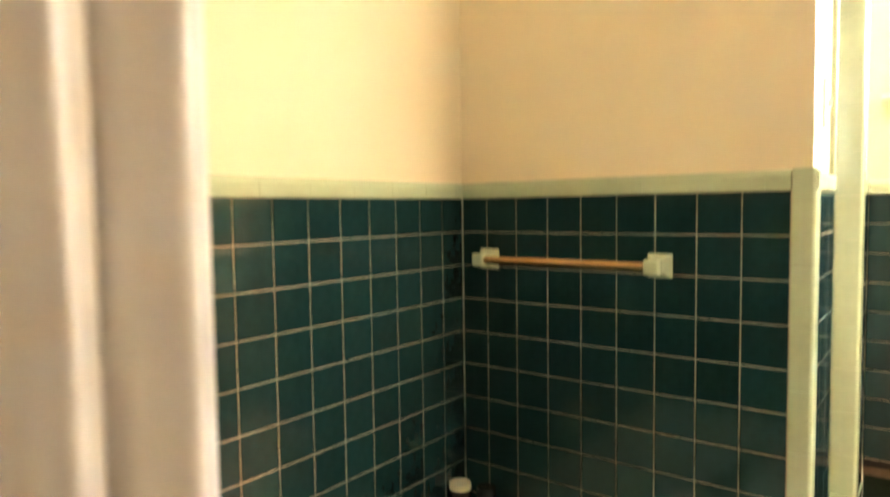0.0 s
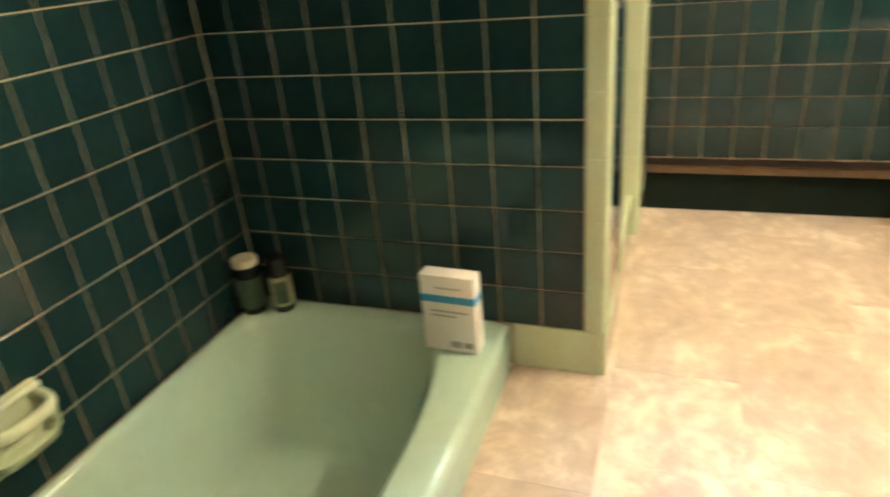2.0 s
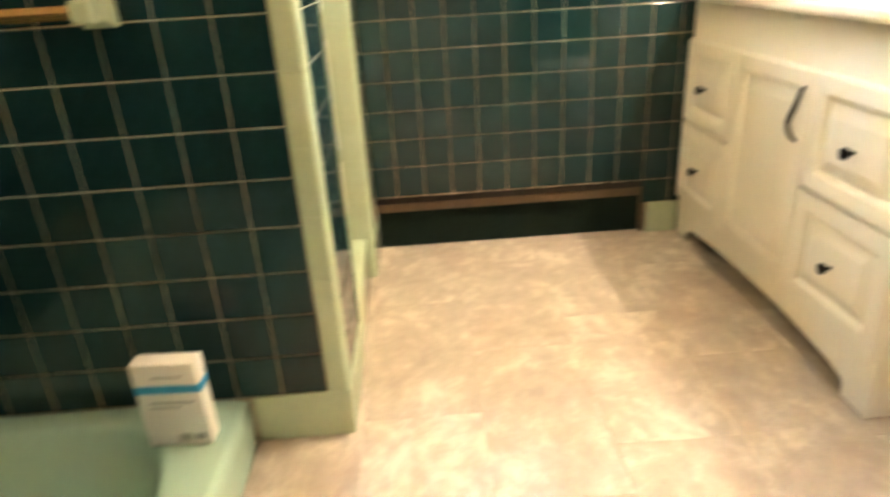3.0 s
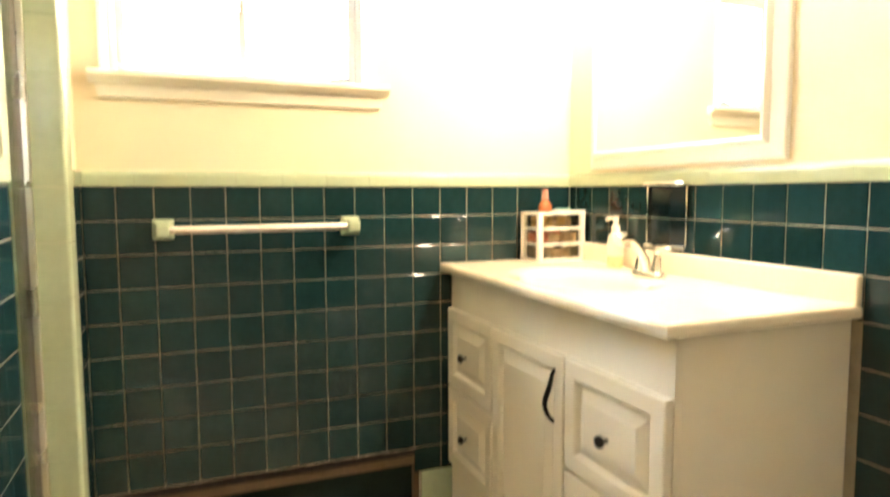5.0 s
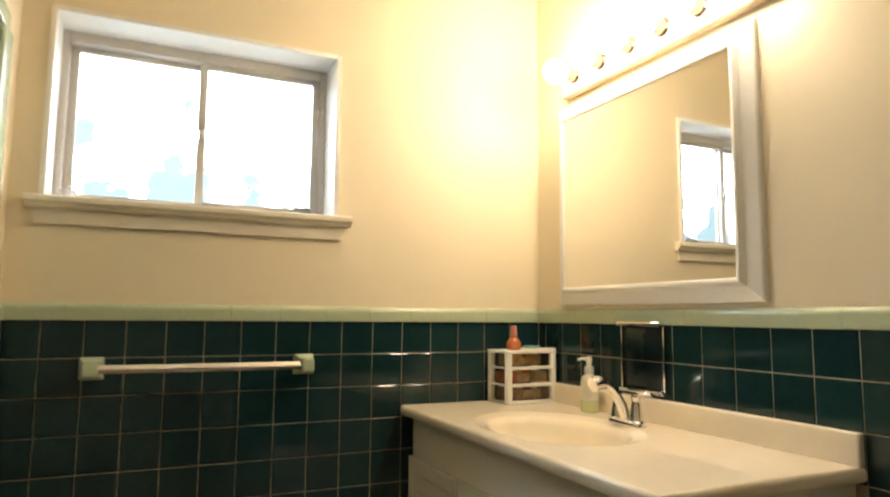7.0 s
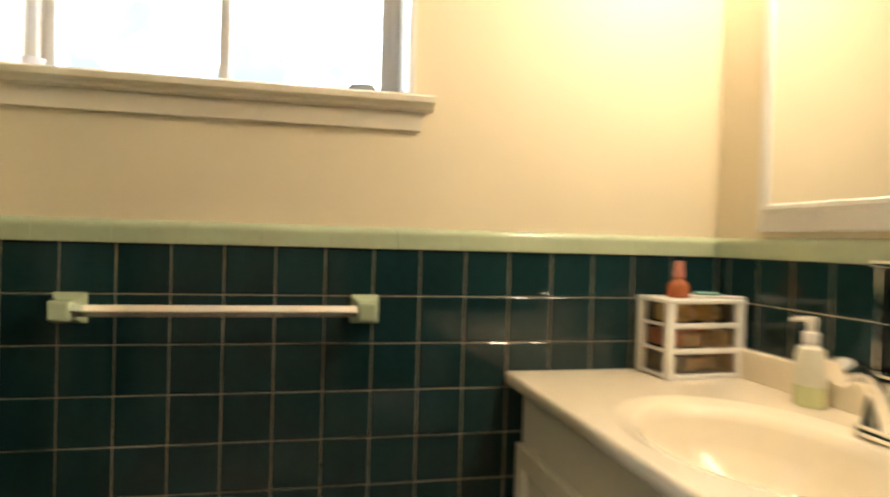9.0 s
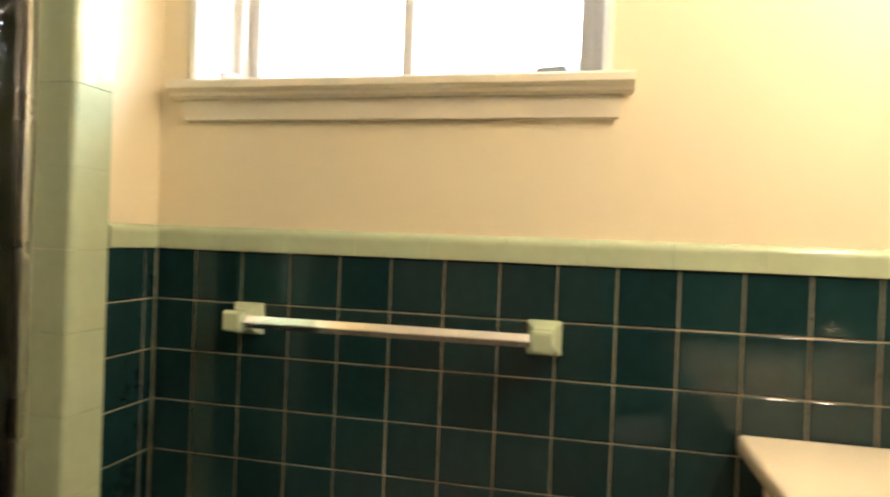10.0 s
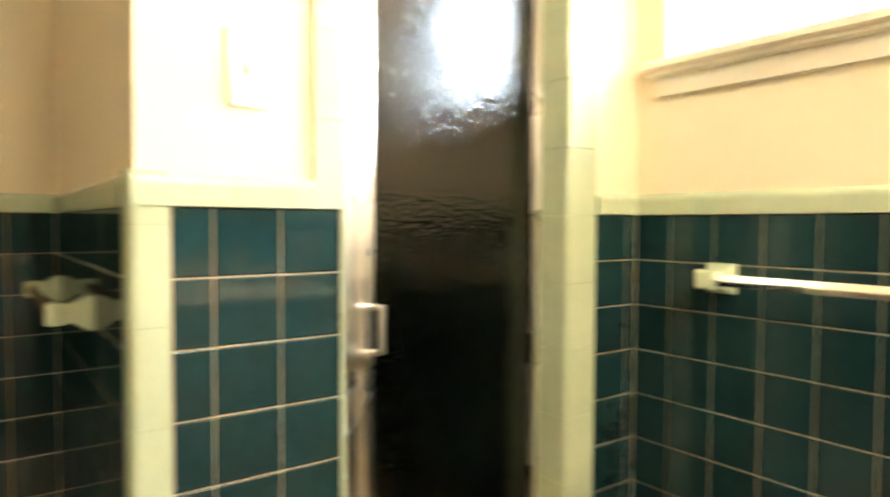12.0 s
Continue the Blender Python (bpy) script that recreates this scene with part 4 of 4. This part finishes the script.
# end of the partition: faces +x
lay("tile", TEAL, partition, (0, 0, 0), Y0V, ZV, [0.056, 0.118, 0.2270, 0.3355], ROWS_Z, tilt=0.007)
# window wall: faces -y
NX = [XR] + [0.1117 + k * P for k in range(15)] + [XE]
lay("tile", TEAL, wall_north, (0, YN, 0), X0V, ZV, NX, [ROWS_Z[0], VENT_Z] + ROWS_Z[2:], tilt=0.007, skip=lambda a, b: VENT_X0 < a < VENT_X1 and b < VENT_Z)
# mirror wall: faces -x
EY = sorted([YN] + [1.1919 - m * P for m in range(1, 26)])
lay("tile", TEAL, wall_east, (XE, 0, 0), (0, -1, 0), ZV, [-y for y in reversed(EY)], ROWS_Z, tilt=0.007, skip=lambda a, b: b < 0.85 and -1.10 < a < 0.08)
# wall along the tub: faces +x
LY = sorted([0.0, YS] + [0.0011 - i * P for i in range(1, 16)])
lay("tile", TEAL, wall_west, (XW, 0, 0), Y0V, ZV, LY, ROWS_Z, tilt=0.007)
# return beside the shower: faces +x
# unseen tiles added to the south wall to darken reflections in the glaze
for xa, xb in ((XW + 0.004, -0.20), (0.99, XE - 0.004)):
    part("grout", box_bm(xa, xb, YS - 0.004, YS + 0.006, 0.0, Z_CAP + 0.03), GROUT, wall_south)
    lay("tile", TEAL, wall_south, (0, YS + 0.008, 0), (-1, 0, 0), ZV, sorted(-x for x in steps(xa, xb, P)), ROWS_Z, tilt=0.007)
lay("tile", TEAL, wall_return, (XR, 0, 0), Y0V, ZV, [0.981, YN - 0.034, YN], ROWS_Z, tilt=0.007)

CAPZ = [Z_CAP, Z_CAP + CAP]
SIX = 0.1525
lay("cap_tile", MINT, partition, (0, 0, 0), X0V, ZV, steps(XW, -0.051, SIX), CAPZ, lift=0.006, gap=0.0008)
lay("cap_tile", MINT, partition, (0, 0, 0), Y0V, ZV, [0.0, 0.150, 0.284], CAPZ, lift=0.006, gap=0.0008)
lay("cap_tile", MINT, wall_north, (0, YN, 0), X0V, ZV, steps(XR, XE, SIX), CAPZ, lift=0.006, gap=0.0008)
lay("cap_tile", MINT, wall_east, (XE, 0, 0), (0, -1, 0), ZV, steps(-YN, 1.45, SIX), CAPZ, lift=0.006, gap=0.0008)
lay("cap_tile", MINT, wall_west, (XW, 0, 0), Y0V, ZV, steps(YS, 0.0, SIX), CAPZ, lift=0.006, gap=0.0008)
lay("cap_tile", MINT, wall_return, (XR, 0, 0), Y0V, ZV, [0.981, YN], CAPZ, lift=0.006, gap=0.0008)
# foot tiles
FOOT = [0.0, Z_BASE]
lay("base_tile", MINT, partition, (0, 0, 0), X0V, ZV, [-0.236, -0.118, -0.004], FOOT, lift=0.004, gap=0.0008)
lay("base_tile", MINT, partition, (0, 0, 0), Y0V, ZV, [0.0, 0.15, 0.345], FOOT, lift=0.004, gap=0.0008)
lay("base_tile", MINT, wall_north, (0, YN, 0), X0V, ZV, [VENT_X1 + 0.004, 1.262], FOOT, lift=0.004, gap=0.0008)
lay("base_tile", MINT, wall_return, (XR, 0, 0), Y0V, ZV, [0.895, YN], FOOT, lift=0.004, gap=0.0008)
lay("base_tile", MINT, wall_east, (XE, 0, 0), (0, -1, 0), ZV, steps(0.13, 1.45, SIX), FOOT, lift=0.004, gap=0.0008)


def corner_trim(wall, cx, cy, dx, dy, wx, wy, z0, z1, rad=0.012):
    """Rounded corner pieces up an outer edge at cx, cy; the faces run wx along x and wy along y away from it."""
    out = [(cx - dx * wx, cy + dy * 0.008), (cx - dx * wx, cy - dy * 0.003)]
    for i in range(6):
        a = math.pi / 2 * i / 5
        out.append((cx + dx * 0.003 - dx * rad + dx * rad * math.sin(a), cy - dy * 0.003 + dy * rad - dy * rad * math.cos(a)))
    out += [(cx + dx * 0.003, cy + dy * wy), (cx - dx * 0.008, cy + dy * wy), (cx - dx * 0.008, cy + dy * 0.008)]
    z = z0
    shared = {}
    while z < z1 - 0.01:
        h = min(SIX, z1 - z)
        key = round(h, 3)
        if key not in shared:
            shared[key] = part("trim_tile", prism_bm(out, "z", 0.0004, h - 0.0004, 0.0006), MINT, wall)
            shared[key].location.z = z
        else:
            ob = new("trim_tile", shared[key].data)
            ob.parent = wall
            ob.location.z = z
        z += h


corner_trim(partition, 0.0, 0.0, 1, 1, 0.049, 0.052, Z_BASE, Z_CAP + CAP + 0.002)
corner_trim(partition, 0.0, PT, 1, -1, 0.06, 0.008, Z_BASE, Z_CAP)
corner_trim(partition, 0.0, PT, 1, -1, 0.06, 0.060, Z_CAP, 1.985)
corner_trim(wall_return, XR, 0.889, 1, 1, 0.080, 0.091, 0.0, 1.985)
lay("trim_tile", MINT, partition, (0, 0, 0), Y0V, ZV, [0.285, 0.44, 0.59, 0.74, 0.89, 0.98], [1.985, 2.04], lift=0.012)

# floor tiles, laid in courses along the room with shifted joints
FT, FL_LEN = 0.3045, 0.609
for gx, shift in zip(range(-1, 6), (0.20, 0.04, 0.33, -0.12, 0.22, 0.45, 0.10)):
    for gy in range(-6, 4):
        x0, x1 = max(0.022 + FT * gx, -0.242), min(0.022 + FT * (gx + 1), XE + 0.005)
        y0, y1 = max(shift + FL_LEN * gy, YS - 1.2), min(shift + FL_LEN * (gy + 1), YN + 0.034)
        if x1 - x0 < 0.02 or y1 - y0 < 0.02:
            continue
        ob = new("floor_tile", piece_mesh("floor_tile", x1 - x0 - 0.0008, y1 - y0 - 0.0008, VINYL, 0.0035, 0.0012))
        ob.parent = floor
        ob.location = (x0 + 0.0004, y0 + 0.0004, 0.0)
